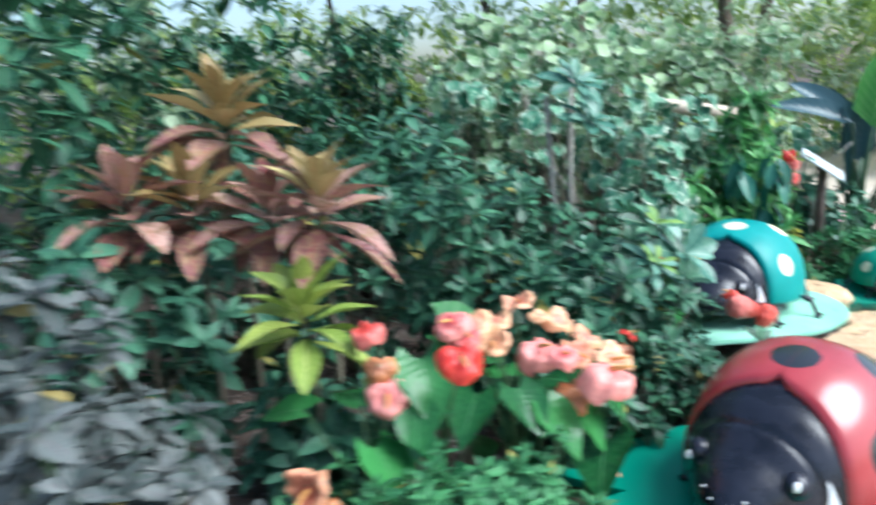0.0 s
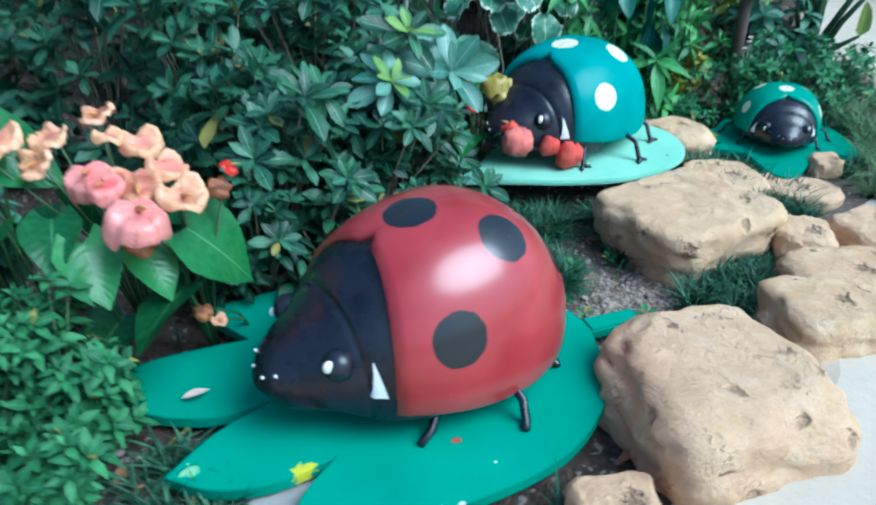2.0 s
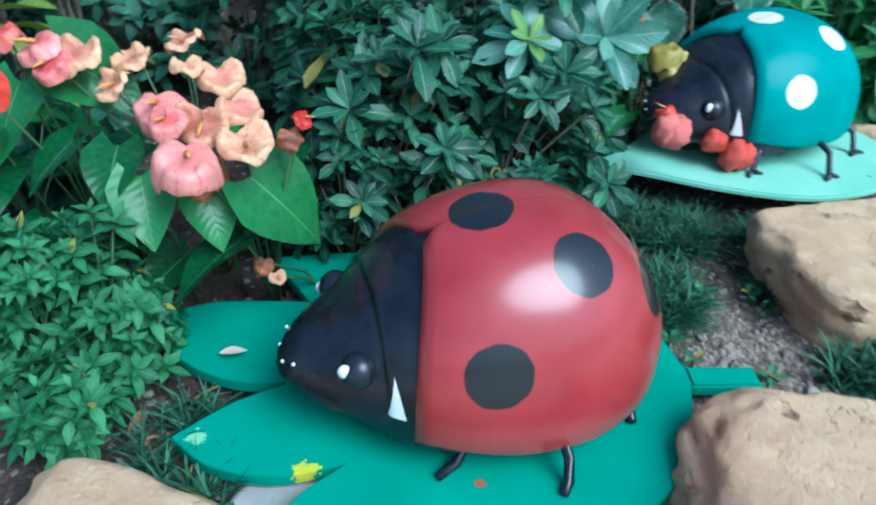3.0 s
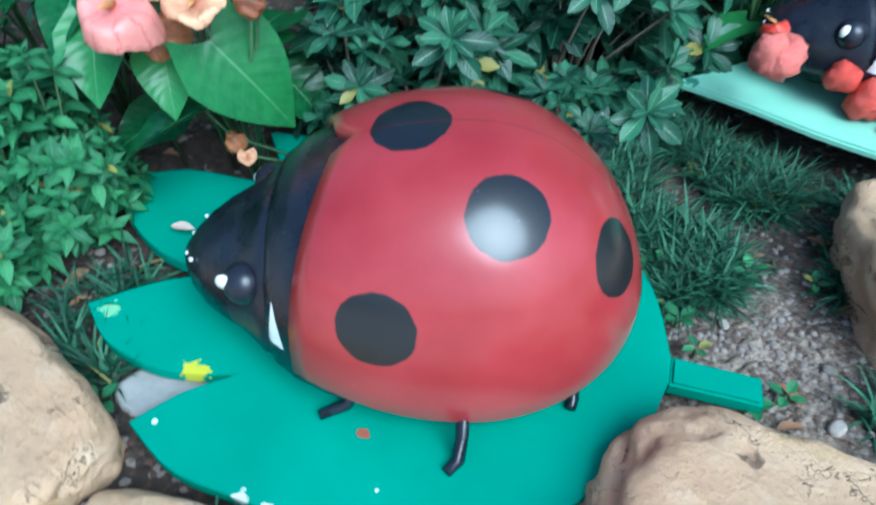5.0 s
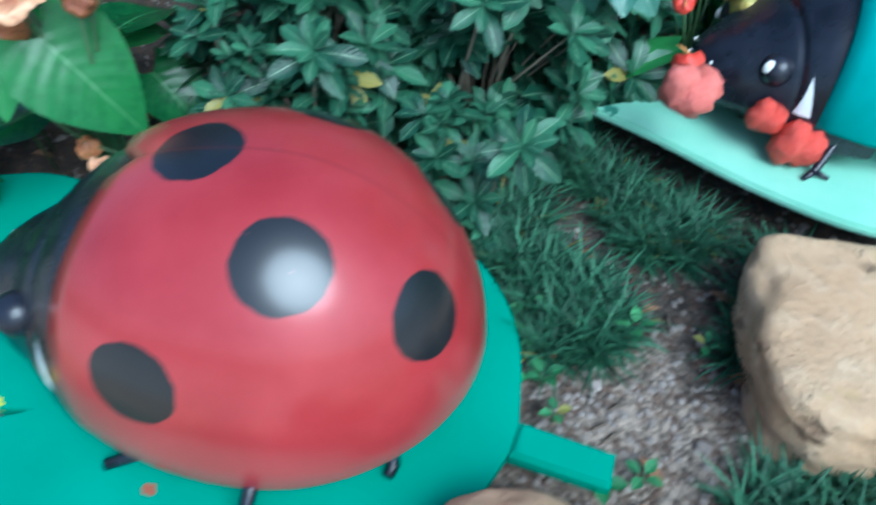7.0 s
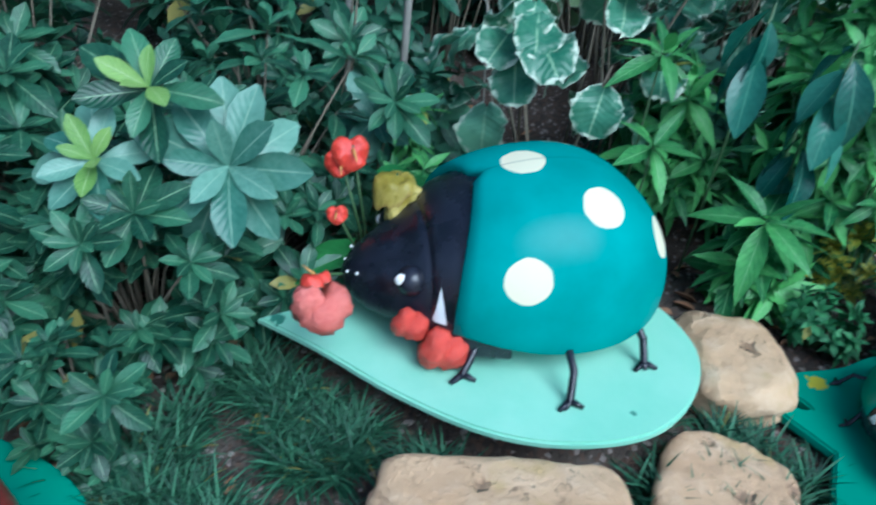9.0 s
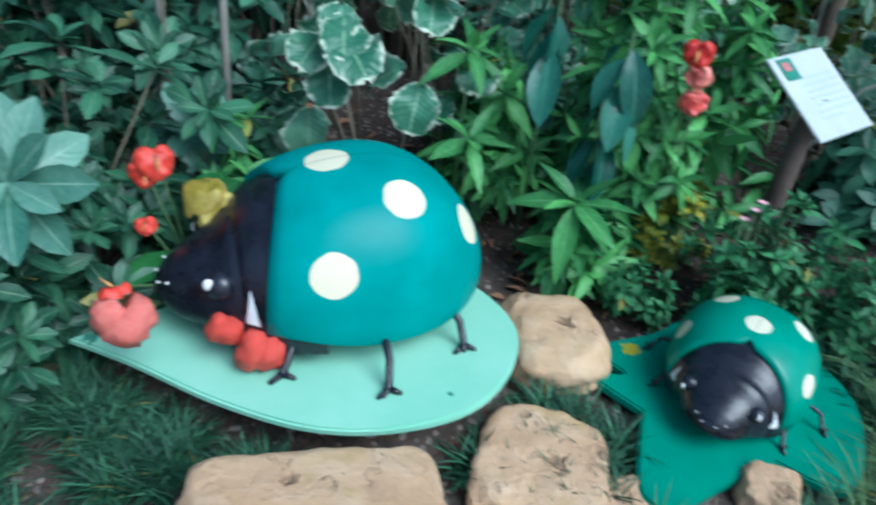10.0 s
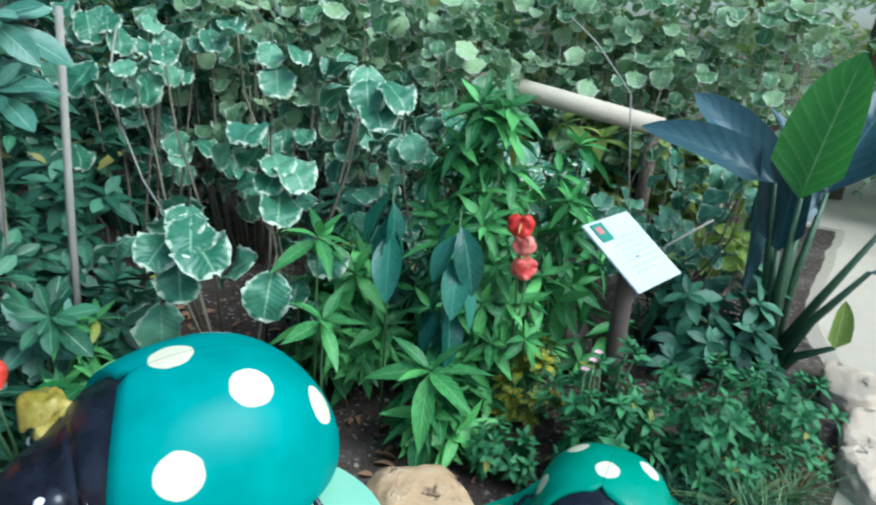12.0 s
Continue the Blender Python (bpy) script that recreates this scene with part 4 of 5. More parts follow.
for i, (x, y, h, n, materials) in enumerate(((-0.25, 2.25, 0.98, 26, (L_TI, L_TI, L_TI_YOUNG)), (-0.70, 2.31, 0.94, 24, (L_TI, L_TI_YOUNG)), (-0.64, 2.54, 1.22, 24, (L_TI, L_TI_YOUNG, L_TI_YOUNG)),
                                              (-0.88, 2.22, 0.95, 24, (L_TI, L_TI)), (-0.46, 2.36, 0.92, 22, (L_TI, L_TI)))):
    rosette_plant("cordyline", x, y, h, n, 0.30, 0.105, materials, COPPER, 300 + i, group="cordylines")
rosette_plant("lime_dracaena", -0.27, 2.04, 0.68, 20, 0.27, 0.10, (L_LIME,), "dracaena with a rosette of broad lime-green leaves", 323)


# anthuriums: heart leaves on stalks, waxy flowers with a spadix
HEART = [mesh_of(blade(0.20, 0.175, "heart", 9, 3, fold=0.14, droop=d, wave=0.02, lobe=0.22), "leaf", L_HEART) for d in (0.3, 0.7)]
def spathe(length, width, dome, ruffle, curl, seed):
    """A heart-shaped bract round the spadix: notched behind, pointed ahead, domed or cupped, with a ruffled rim that rolls back."""
    v, f, uv, rings, sides = [], [], [], 8, 40
    for i in range(rings + 1):
        q = i / rings
        for j in range(sides):
            a = 2 * math.pi * j / sides - math.pi
            back = math.pi - abs(a)
            k = 0.5 * (1 - 0.38 * math.exp(-(back / 0.34) ** 2) + 0.16 * math.exp(-(a / 0.4) ** 2))
            lump = noise.noise((1.7 * q * math.cos(a) + seed, 1.7 * q * math.sin(a), seed * 0.7)) + 0.22 * noise.noise((6 * q * math.cos(a), 6 * q * math.sin(a) + seed, 2.0))
            z = width * (-dome * q ** 2 + ruffle * lump * q - curl * max(0.0, q - 0.7) ** 2 * 6)
            shrink = 1 - 0.5 * abs(curl) * max(0.0, q - 0.75)
            v.append((length * (0.10 + k * q * shrink * math.cos(a)), width * k * q * shrink * math.sin(a) * (1 + 0.1 * lump * q), z))
            uv.append((j / sides, q))
    for i in range(rings):
        for j in range(sides):
            a, b = i * sides + j, i * sides + (j + 1) % sides
            f.append((a, a + sides, b + sides, b))
    return np.array(v), f, np.array(uv)


SPATHE_KINDS = {"pink": (F_PINK, 0.06, 0.20, 0.35, "pink waxy spathe"), "pink puff": (F_PINK, 0.10, 0.28, 0.5, "puffed crinkled pink spathe"), "red": (F_RED, 0.06, 0.20, 0.3, "glossy red spathe"),
                "coral": (F_CORAL, 0.12, 0.28, 0.6, "crumpled coral-red spathe"), "peach": (F_PEACH, -0.14, 0.30, 0.3, "fading peach spathe"), "cream": (F_CREAM, -0.08, 0.32, 0.4, "faded cream spathe"),
                "rust": (F_RUST, 0.36, 0.30, 0.2, "withered rust-brown spathe"), "yellow": (F_YELLOW, 0.2, 0.3, 0.5, "striped yellow-green spathe")}
SPATHES = {k: [mesh_of(spathe(0.125, 0.135, dome, ruffle, curl, 1.7 * n + len(k)), "spathe", m) for n in range(2)] for k, (m, dome, ruffle, curl, _) in SPATHE_KINDS.items()}


def curled(radius, thick, arc, seed):
    """A crinkled spathe rolled into an open ring."""
    turns = [radians(-arc / 2 + arc * i / 22) for i in range(23)]
    v, f, uv = tube([(radius * math.cos(a), radius * math.sin(a), 0.010 * math.sin(2 * a)) for a in turns], [thick * (0.55 + 0.45 * math.sin(math.pi * (0.1 + 0.8 * i / 22))) for i in range(23)], 16)
    shift = Vector((seed, 0, 0))
    v = np.array([Vector(p) * (1 + 0.16 * noise.noise(Vector(p) * 28 + shift) + 0.20 * noise.noise(Vector(p) * 80 + shift) + 0.08 * noise.noise(Vector(p) * 200)) * 0.98 for p in v])
    return v, f, uv


CORAL_CRINKLE = plain_material("crinkled_coral_spathe", (0.60, 0.06, 0.05), (0.88, 0.30, 0.24), 40.0, 0.35, 140.0, 0.8, 0.010)
SPATHES["coral ring"] = [mesh_of(curled(0.026, 0.043, 310, 9.0), "spathe", CORAL_CRINKLE)]
SPATHES["red ring"] = [mesh_of(curled(0.018, 0.031, 320, 5.0), "spathe", CRINKLED_RED)]
SPIKE = mesh_of(tube([(0, 0, 0), (0.02, 0, 0.02), (0.045, 0, 0.042)], [0.006, 0.0055, 0.002], 7), "spadix", SPADIX)


def stalk(root, tip, name="stalk"):
    b = Batch()
    b.add(tube([(0, 0, -0.02), (tip[0] * 0.35, tip[1] * 0.35, tip[2] * 0.55), tip], [0.0045, 0.004, 0.003], 5))
    part(name, b.mesh(name, STALK), STALK, root)


def anthurium(x, y, leaves, flowers, label, seed, reach=0.16):
    """leaves: how many; flowers: (world x, y, z, colour, facing azimuth, tilt, size)."""
    r = random.Random(seed)
    z0 = ground_height(x, y)
    root = thing("anthurium", (x, y, z0), label, "plant", "anthuriums")
    for i in range(leaves):
        az = 137.5 * i + r.uniform(-20, 20)
        if math.cos(radians(az)) > 0.9:
            az += 110
        d = reach * r.uniform(0.5, 1.1)
        tip = (d * math.cos(radians(az)), d * math.sin(radians(az)), r.uniform(0.16, 0.44))
        stalk(root, tip)
        put("leaf", HEART[i % 2], aim(tip, az + r.uniform(-30, 30), r.uniform(-45, 5), r.uniform(-20, 20), r.uniform(0.75, 1.1)), root)
    for n, (fx, fy, fz, kind, az, up, size) in enumerate(flowers):
        tip = (fx - x, fy - y, fz - z0)
        stalk(root, tip, "flower_stalk")
        m = aim(tip, az, up, r.uniform(-15, 15), size)
        put("spathe", SPATHES[kind][n % len(SPATHES[kind])], m, root, "crumpled %s spathe curled into a ring" % kind.split()[0] if "ring" in kind else SPATHE_KINDS[kind][4])
        if kind in ("pink", "red", "peach", "pink puff"):
            put("spadix", SPIKE, m @ Matrix.Translation((0.012, 0, 0.0)), root)
    return root


anthurium(0.36, 2.12, 5, [(0.42, 1.962, 0.608, "pink puff", 310, -22, 1.05), (0.48, 2.10, 0.635, "cream", 320, -30, 0.85), (0.374, 2.113, 0.69, "peach", 280, -15, 0.75), (0.302, 2.027, 0.662, "cream", 250, -20, 0.8), (0.299, 1.957, 0.625, "peach", 280, -40, 0.75), (0.43, 2.05, 0.66, "cream", 330, -10, 0.6), (0.224, 1.863, 0.69, "pink", 300, -40, 0.75)],
          "anthurium with heart-shaped leaves and pink and peach flowers", 400)
anthurium(0.58, 2.08, 3, [(0.60, 1.865, 0.575, "pink puff", 318, -22, 1.2), (0.625, 2.0, 0.545, "peach", 330, -25, 0.95), (0.545, 1.93, 0.47, "rust", 300, -70, 0.95), (0.70, 2.11, 0.58, "red", 20, -40, 0.42), (0.70, 2.08, 0.54, "rust", 330, -70, 0.5), (0.56, 2.06, 0.59, "cream", 350, -30, 0.85), (0.53, 1.98, 0.58, "peach", 300, -45, 0.9), (0.49, 1.92, 0.60, "pink", 290, -25, 0.7)],
          "anthurium with heart-shaped leaves and pale pink flowers", 401, 0.13)
anthurium(0.12, 1.96, 5, [(0.225, 1.70, 0.69, "red", 285, -45, 0.95), (0.237, 1.93, 0.69, "cream", 280, -25, 0.95), (0.19, 1.88, 0.72, "pink", 250, -30, 0.85), (-0.06, 1.95, 0.68, "coral", 240, -20, 0.8)],
          "anthurium with heart-shaped leaves and coral-red flowers", 402, 0.2)
anthurium(-0.08, 1.86, 6, [(0.02, 1.76, 0.565, "pink", 285, -55, 0.95), (0.0, 1.78, 0.63, "rust", 270, -60, 0.7), (-0.15, 1.55, 0.42, "peach", 260, -60, 1.0), (-0.13, 1.56, 0.34, "rust", 260, -70, 0.7)], "anthurium with heart-shaped leaves and fading flowers", 403, 0.2)
anthurium(0.66, 2.20, 0, [(0.61, 2.02, 0.20, "rust", 290, -40, 0.42), (0.64, 2.03, 0.16, "peach", 330, -30, 0.35)], "small anthurium with a fading flower", 404, 0.12)
# single broad leaves hanging over the bed
for x, y, z, az, up, s in ((0.612, 2.015, 0.45, 38, -48, 1.3), (0.53, 1.95, 0.42, 330, -45, 0.75), (0.44, 1.86, 0.46, 320, -40, 0.85), (0.25, 1.85, 0.50, 250, -30, 0.8), (0.10, 1.76, 0.50, 270, -40, 0.7), (0.36, 1.88, 0.50, 300, -25, 0.8), (0.16, 1.92, 0.67, 20, -30, 1.15), (0.10, 1.86, 0.60, 290, -35, 1.0)):
    root = thing("anthurium_leaf", (x - 0.05, y + 0.12, ground_height(x, y)), "broad heart-shaped green leaf on a long stalk", "plant", "anthuriums")
    stalk(root, (0.05, -0.12, z))
    put("leaf", HEART[0], aim((0.05, -0.12, z), az, up, 40 if az < 90 else 0, s), root)
# red anthuriums at the teal ladybird
anthurium(1.13, 3.45, 5, [(1.338, 3.09, 0.325, "coral ring", 318, -58, 1.0), (1.31, 3.10, 0.385, "red", 200, -25, 0.55), (1.452, 3.262, 0.249, "red ring", 324, -55, 0.95), (1.528, 3.298, 0.208, "red ring", 350, -55, 1.35), (1.12, 3.38, 0.53, "red", 325, -55, 0.75), (1.10, 3.36, 0.49, "red", 310, -70, 0.6), (1.14, 3.31, 0.38, "red", 320, -50, 0.42), (1.246, 3.44, 0.425, "yellow", 300, -35, 1.1), (1.20, 3.46, 0.46, "yellow", 260, -5, 0.95)],
          "anthurium with glossy red flowers beside the teal ladybird", 405, 0.10)
anthurium(2.08, 4.62, 2, [(2.08, 4.50, 0.80, "red", 290, -75, 0.7), (2.09, 4.49, 0.74, "coral", 250, -80, 0.65), (2.12, 4.50, 0.66, "coral", 320, -78, 0.7)], "tall anthurium with orange-red flowers among shrubs", 406, 0.1)

# variegated shrub with rounded white-edged leaves on thin stems
ROUND = [mesh_of(blade(0.125, 0.13, "round", 11, 3, scallop=0.07, fold=0.12, droop=d, wave=0.10, lobe=0.1, petiole=0.015, crinkle=0.05), "leaf", L_VARIEGATED) for d in (0.2, 0.5, 0.8)]
ROUND_PIECES = [blade(0.125, 0.13, "round", 6, 2, scallop=0.07, fold=0.12, droop=d, wave=0.09, lobe=0.1) for d in (0.2, 0.5, 0.8)]
# lit copy of the variegated leaf: sunlight is put into the paler greens
L_LIT_ROUND = leaf_material("sun_tinted_variegated_leaf", (0.05, 0.17, 0.07), (0.42, 0.58, 0.31), (0.36, 0.52, 0.36), 0.35, margin=(0.62, 0.68, 0.56), glow=0.3)


def round_leaf_shrub(tips, label, seed, size=1.0):
    """Bare leggy stems, each with a bunch of leaves at its end; tips: (x, y, z, leaves)."""
    r = random.Random(seed)
    x, y = sum(t[0] for t in tips) / len(tips), sum(t[1] for t in tips) / len(tips)
    z0 = ground_height(x, y)
    root = thing("variegated_shrub", (x, y, z0), label, "shrub", "variegated shrubs")
    for tx, ty, tz, n in tips:
        tip = Vector((tx - x, ty - y, tz - z0))
        foot = Vector((tip.x * 0.4, tip.y * 0.4, -0.03))
        bend = Vector((r.uniform(-0.05, 0.05), r.uniform(-0.05, 0.05), 0))
        b = Batch()
        b.add(tube([foot, foot.lerp(tip, 0.4) + bend, foot.lerp(tip, 0.75) - bend * 0.4, tip], [0.007, 0.006, 0.005, 0.003], 5))
        part("branch", b.mesh("branch", TWIG), TWIG, root)
        for j in range(n):
            az = -80 + ((137.5 * j) % 250 - 125) + r.uniform(-15, 15)
            d = size * (0.025 + 0.014 * j)
            p = tip + Vector((d * math.cos(radians(az)), d * math.sin(radians(az)), r.uniform(-0.09, 0.03)))
            put("leaf", ROUND[j % 3], aim(p, az, r.uniform(-55, 0), r.uniform(-25, 25), size * r.uniform(0.7, 1.1)), root)


def far_round_shrub(x, y, half, high, bunches, label, seed):
    """A denser, more distant shrub of the same kind: upright pale stems and one mass of leaves."""
    r = random.Random(seed)
    root = thing("variegated_shrub", (x, y, ground_height(x, y)), label, "shrub", "variegated shrubs")
    wood, mass = Batch(), Batch()
    for i in range(bunches):
        tip = Vector((r.uniform(-half[0], half[0]), r.uniform(-half[1], half[1]), high * (0.25 + 0.8 * r.random() ** 0.7)))
        if i % 2 == 0:
            wood.add(tube([(tip.x * 0.6, tip.y * 0.6, -0.03), (tip.x * 0.9 + r.uniform(-0.03, 0.03), tip.y * 0.9, tip.z * 0.5), tip], [0.007, 0.006, 0.003], 5))
        for j in range(7):
            az = -80 + ((137.5 * j) % 280 - 140) + r.uniform(-20, 20)
            d = r.uniform(0.01, 0.10)
            mass.add(ROUND_PIECES[j % 3], aim(tip + Vector((d * math.cos(radians(az)), d * math.sin(radians(az)), r.uniform(-0.1, 0.06))), az, r.uniform(-60, 5), r.uniform(-25, 25), r.uniform(0.55, 1.05)))
    tagged(part("foliage", mass.mesh("foliage", L_LIT_ROUND), L_LIT_ROUND, root), kind="stuff")
    tagged(part("branchwork", wood.mesh("branchwork", TWIG), TWIG, root), kind="stuff")


VAR = "leggy shrub with rounded white-edged green leaves"
VAR_FAR = "tall shrub with rounded white-edged leaves, sunlight painted into their colour"
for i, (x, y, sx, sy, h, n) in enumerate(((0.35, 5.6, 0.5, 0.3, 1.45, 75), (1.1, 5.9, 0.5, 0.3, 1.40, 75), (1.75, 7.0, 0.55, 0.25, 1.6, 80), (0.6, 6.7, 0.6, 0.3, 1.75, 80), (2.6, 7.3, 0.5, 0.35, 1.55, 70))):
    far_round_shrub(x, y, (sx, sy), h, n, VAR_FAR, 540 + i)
round_leaf_shrub([(1.09, 4.06, 0.72, 7), (1.03, 4.07, 0.48, 3), (1.13, 4.08, 0.84, 4), (1.34, 4.24, 0.62, 3)], VAR, 500, 1.3)
round_leaf_shrub([(1.336, 4.4, 0.47, 4), (1.38, 4.50, 0.56, 3), (1.24, 4.4, 0.86, 4), (1.19, 4.4, 0.99, 6)], VAR, 501, 1.1)
round_leaf_shrub([(0.59, 4.4, 1.16, 7), (0.66, 4.5, 1.25, 4), (1.45, 4.6, 1.16, 6), (1.08, 4.6, 1.28, 6), (1.3, 4.9, 1.2, 5)], VAR, 502)
for i in range(5):
    r = random.Random(510 + i)
    cx, cy, hi = ((1.45, 5.1, 1.15), (0.8, 5.5, 1.35), (1.9, 5.7, 0.82), (0.1, 5.0, 1.3), (2.5, 6.0, 0.85))[i]
    round_leaf_shrub([(cx + r.uniform(-0.4, 0.4), cy + r.uniform(-0.35, 0.35), hi * r.uniform(0.45, 1.05), 6) for _ in range(13)], VAR, 520 + i)

# glossy shrub with long pointed leaves
GLOSS = "green shrub with long pointed glossy leaves"
for i, (x, y, sx, sy, sz, n, s) in enumerate(((1.93, 4.32, 0.10, 0.08, 0.34, 7, 1.15), (1.90, 4.74, 0.30, 0.22, 1.27, 140, 0.8), (1.45, 4.50, 0.20, 0.12, 0.72, 34, 0.95), (2.15, 5.15, 0.26, 0.24, 1.1, 24, 0.9), (0.88, 3.88, 0.08, 0.08, 0.52, 6, 0.6), (1.0, 3.72, 0.10, 0.10, 0.55, 8, 0.65))):
    bush("glossy_shrub", x, y, (sx, sy, sz), n, LANCE, GLOSS, seed=600 + i, stem=STALK, group="glossy shrubs", shell=0.45, scale=(s * 0.8, s * 1.15))
for i, (x, y, z, s) in enumerate(((1.918, 4.207, 0.37, 1.25), (1.56, 4.166, 0.47, 1.0), (1.459, 4.296, 0.69, 1.0), (1.858, 4.451, 0.72, 1.1))):
    root = thing("glossy_shoot", (x, y, ground_height(x, y)), "upright shoot with a whorl of long drooping glossy leaves", "shrub", "glossy shrubs")
    stalk(root, (0, 0, z), "stem")
    LANCE.single(i + 1, Matrix.Translation((0, 0, z)) @ pose(0, 0, 0, 18, 0, 60 * i) @ Matrix.Scale(s, 4), root)
BROAD = [mesh_of(blade(0.20, 0.085, "oval", 8, 2, fold=0.2, droop=d, wave=0.03, petiole=0.02), "leaf", L_BROAD) for d in (0.3, 0.7)]
for n, (x, y, z, count) in enumerate(((1.71, 4.32, 0.90, 6), (1.93, 4.34, 0.86, 7), (1.90, 4.34, 0.60, 6))):
    r = random.Random(618 + n)
    root = thing("broad_leaf_shoot", (x, y, ground_height(x, y)), "shoot with broad drooping blue-green leaves", "shrub", "broad-leaved shoots")
    stalk(root, (0, 0, z), "stem")
    for i in range(count):
        put("leaf", BROAD[i % 2], aim((0, 0, z - 0.03 * i), 290 + 137.5 * i % 220 - 110, r.uniform(-75, -40), r.uniform(-20, 20), r.uniform(0.8, 1.15)), root)
bush("croton", 2.16, 4.66, (0.15, 0.12, 0.44), 26, CROTON, "low croton with yellow and green mottled leaves", seed=620, stem=STALK)
for i, (x, y, sx, sy, sz, n) in enumerate(((2.42, 4.52, 0.22, 0.16, 0.46, 80), (2.75, 4.65, 0.26, 0.22, 0.44, 90), (2.15, 4.30, 0.14, 0.10, 0.20, 40), (3.0, 4.9, 0.2, 0.3, 0.4, 60), (2.42, 4.37, 0.12, 0.07, 0.36, 40))):
    bush("low_herb", x, y, (sx, sy, sz), n, HERB, "low bushy herb with small bluish-green leaves", "plant", seed=640 + i, stem=STALK, group="low herbs", shell=0.4)
for i, (x, y, sx, sy, sz, n) in enumerate(((0.75, 4.15, 0.2, 0.18, 0.5, 26), (1.30, 4.80, 0.30, 0.16, 0.78, 50), (0.35, 4.3, 0.3, 0.3, 0.9, 45), (0.62, 3.75, 0.2, 0.2, 0.4, 26), (-0.2, 4.2, 0.5, 0.5, 1.2, 60), (1.4, 5.2, 0.4, 0.3, 0.6, 40), (2.7, 5.5, 0.35, 0.3, 0.5, 50), (-0.9, 3.0, 0.4, 0.5, 1.2, 60), (-1.0, 2.2, 0.4, 0.4, 1.1, 60), (-0.30, 2.14, 0.26, 0.18, 0.46, 40))):
    bush("shade_shrub", x, y, (sx, sy, sz), n, DARK, "dark green leafy shrub in the shade", seed=660 + i, group="shade shrubs", shell=0.4)


# tall canes among the shrubs
for x, y, h, lean in ((0.70, 4.0, 1.35, 1), (0.63, 3.84, 1.25, -2)):
    root = thing("plant_stake", (x, y, ground_height(x, y)), "thin weathered grey stake standing among shrubs", "stake", "plant stakes")
    b = Batch()
    b.add(tube([(0, 0, -0.1), (lean * 0.01, 0, h * 0.5), (lean * 0.025, 0.01, h)], [0.014, 0.013, 0.012], 9))
    part("pole", b.mesh("pole", CANE), CANE, root)


# the tilted label on its post
def plant_sign():
    c = [Vector(q) for q in ((2.256, 4.77, 0.758), (2.38, 5.03, 0.775), (2.565, 4.89, 0.598), (2.45, 4.61, 0.590))]
    mid = sum(c, Vector()) / 4
    ux, uy = (c[1] + c[2] - c[0] - c[3]).normalized(), None
    n = (c[1] - c[0]).cross(c[3] - c[0]).normalized()
    if n.z < 0:
        n = -n
    uy = n.cross(ux)
    m = Matrix((( ux.x, uy.x, n.x, mid.x), (ux.y, uy.y, n.y, mid.y), (ux.z, uy.z, n.z, mid.z), (0, 0, 0, 1)))
    w, h = ((c[1] - c[0]).length, (c[3] - c[0]).length)
    root = thing("plant_sign", Matrix.Translation((mid.x, mid.y, 0)), "small tilted white plant label on a brown post", "sign")
    local = Matrix.Translation((-mid.x, -mid.y, 0)) @ m

    def slab(name, sx, sy, sz, at, material, label=""):
        bm = bmesh.new()
        bmesh.ops.create_cube(bm, size=1)
        bmesh.ops.scale(bm, vec=(sx, sy, sz), verts=bm.verts)
        bmesh.ops.bevel(bm, geom=bm.edges[:], offset=min(sx, sy, sz) * 0.25, segments=2, affect="EDGES")
        ob = part(name, bm, material, root, label)
        ob.matrix_basis = local @ Matrix.Translation(at)
        return ob

    slab("panel", w, h, 0.008, (0, 0, 0), BOARD)
    slab("printed_picture", w * 0.24, h * 0.26, 0.002, (-w * 0.28, h * 0.33, 0.0062), SIGN_GREEN, "small green picture printed in the corner")
    slab("printed_flower", w * 0.12, h * 0.10, 0.002, (-w * 0.30, h * 0.36, 0.0078), SIGN_RED)
    for k in range(7):
        slab("text_bar", w * (0.62, 0.66, 0.58, 0.64, 0.6, 0.66, 0.4)[k], h * 0.022, 0.0016, (w * 0.10 - (0.13 * w if k == 6 else 0), h * (0.20 - 0.08 * k), 0.0052), SIGN_GREY)
    b = Batch()
    b.add(tube([(0.0, 0.0, -0.1), (0, 0, 0.4), (0, 0, mid.z - 0.012)], [0.035, 0.034, 0.03], 8))
    part("post", b.mesh("post", POST), POST, root)


plant_sign()

# ---- grasses ----
def tuft(count, length, width, up, seed, droop=0.9):
    r = random.Random(seed)
    b = Batch()
    for i in range(count):
        b.add(blade(length * r.uniform(0.6, 1.1), width, "blade", 4, 1, fold=0.2, droop=r.uniform(0.4, 1.2) * droop), aim((r.uniform(-0.01, 0.01), r.uniform(-0.01, 0.01), 0), r.uniform(0, 360), r.uniform(*up), r.uniform(-20, 20)))
    return b


def as_piece(b):
    return np.concatenate(b.v), b.f, np.concatenate(b.uv)


TUFTS = [as_piece(tuft(12, 0.13, 0.0088, (18, 80), s)) for s in range(4)]
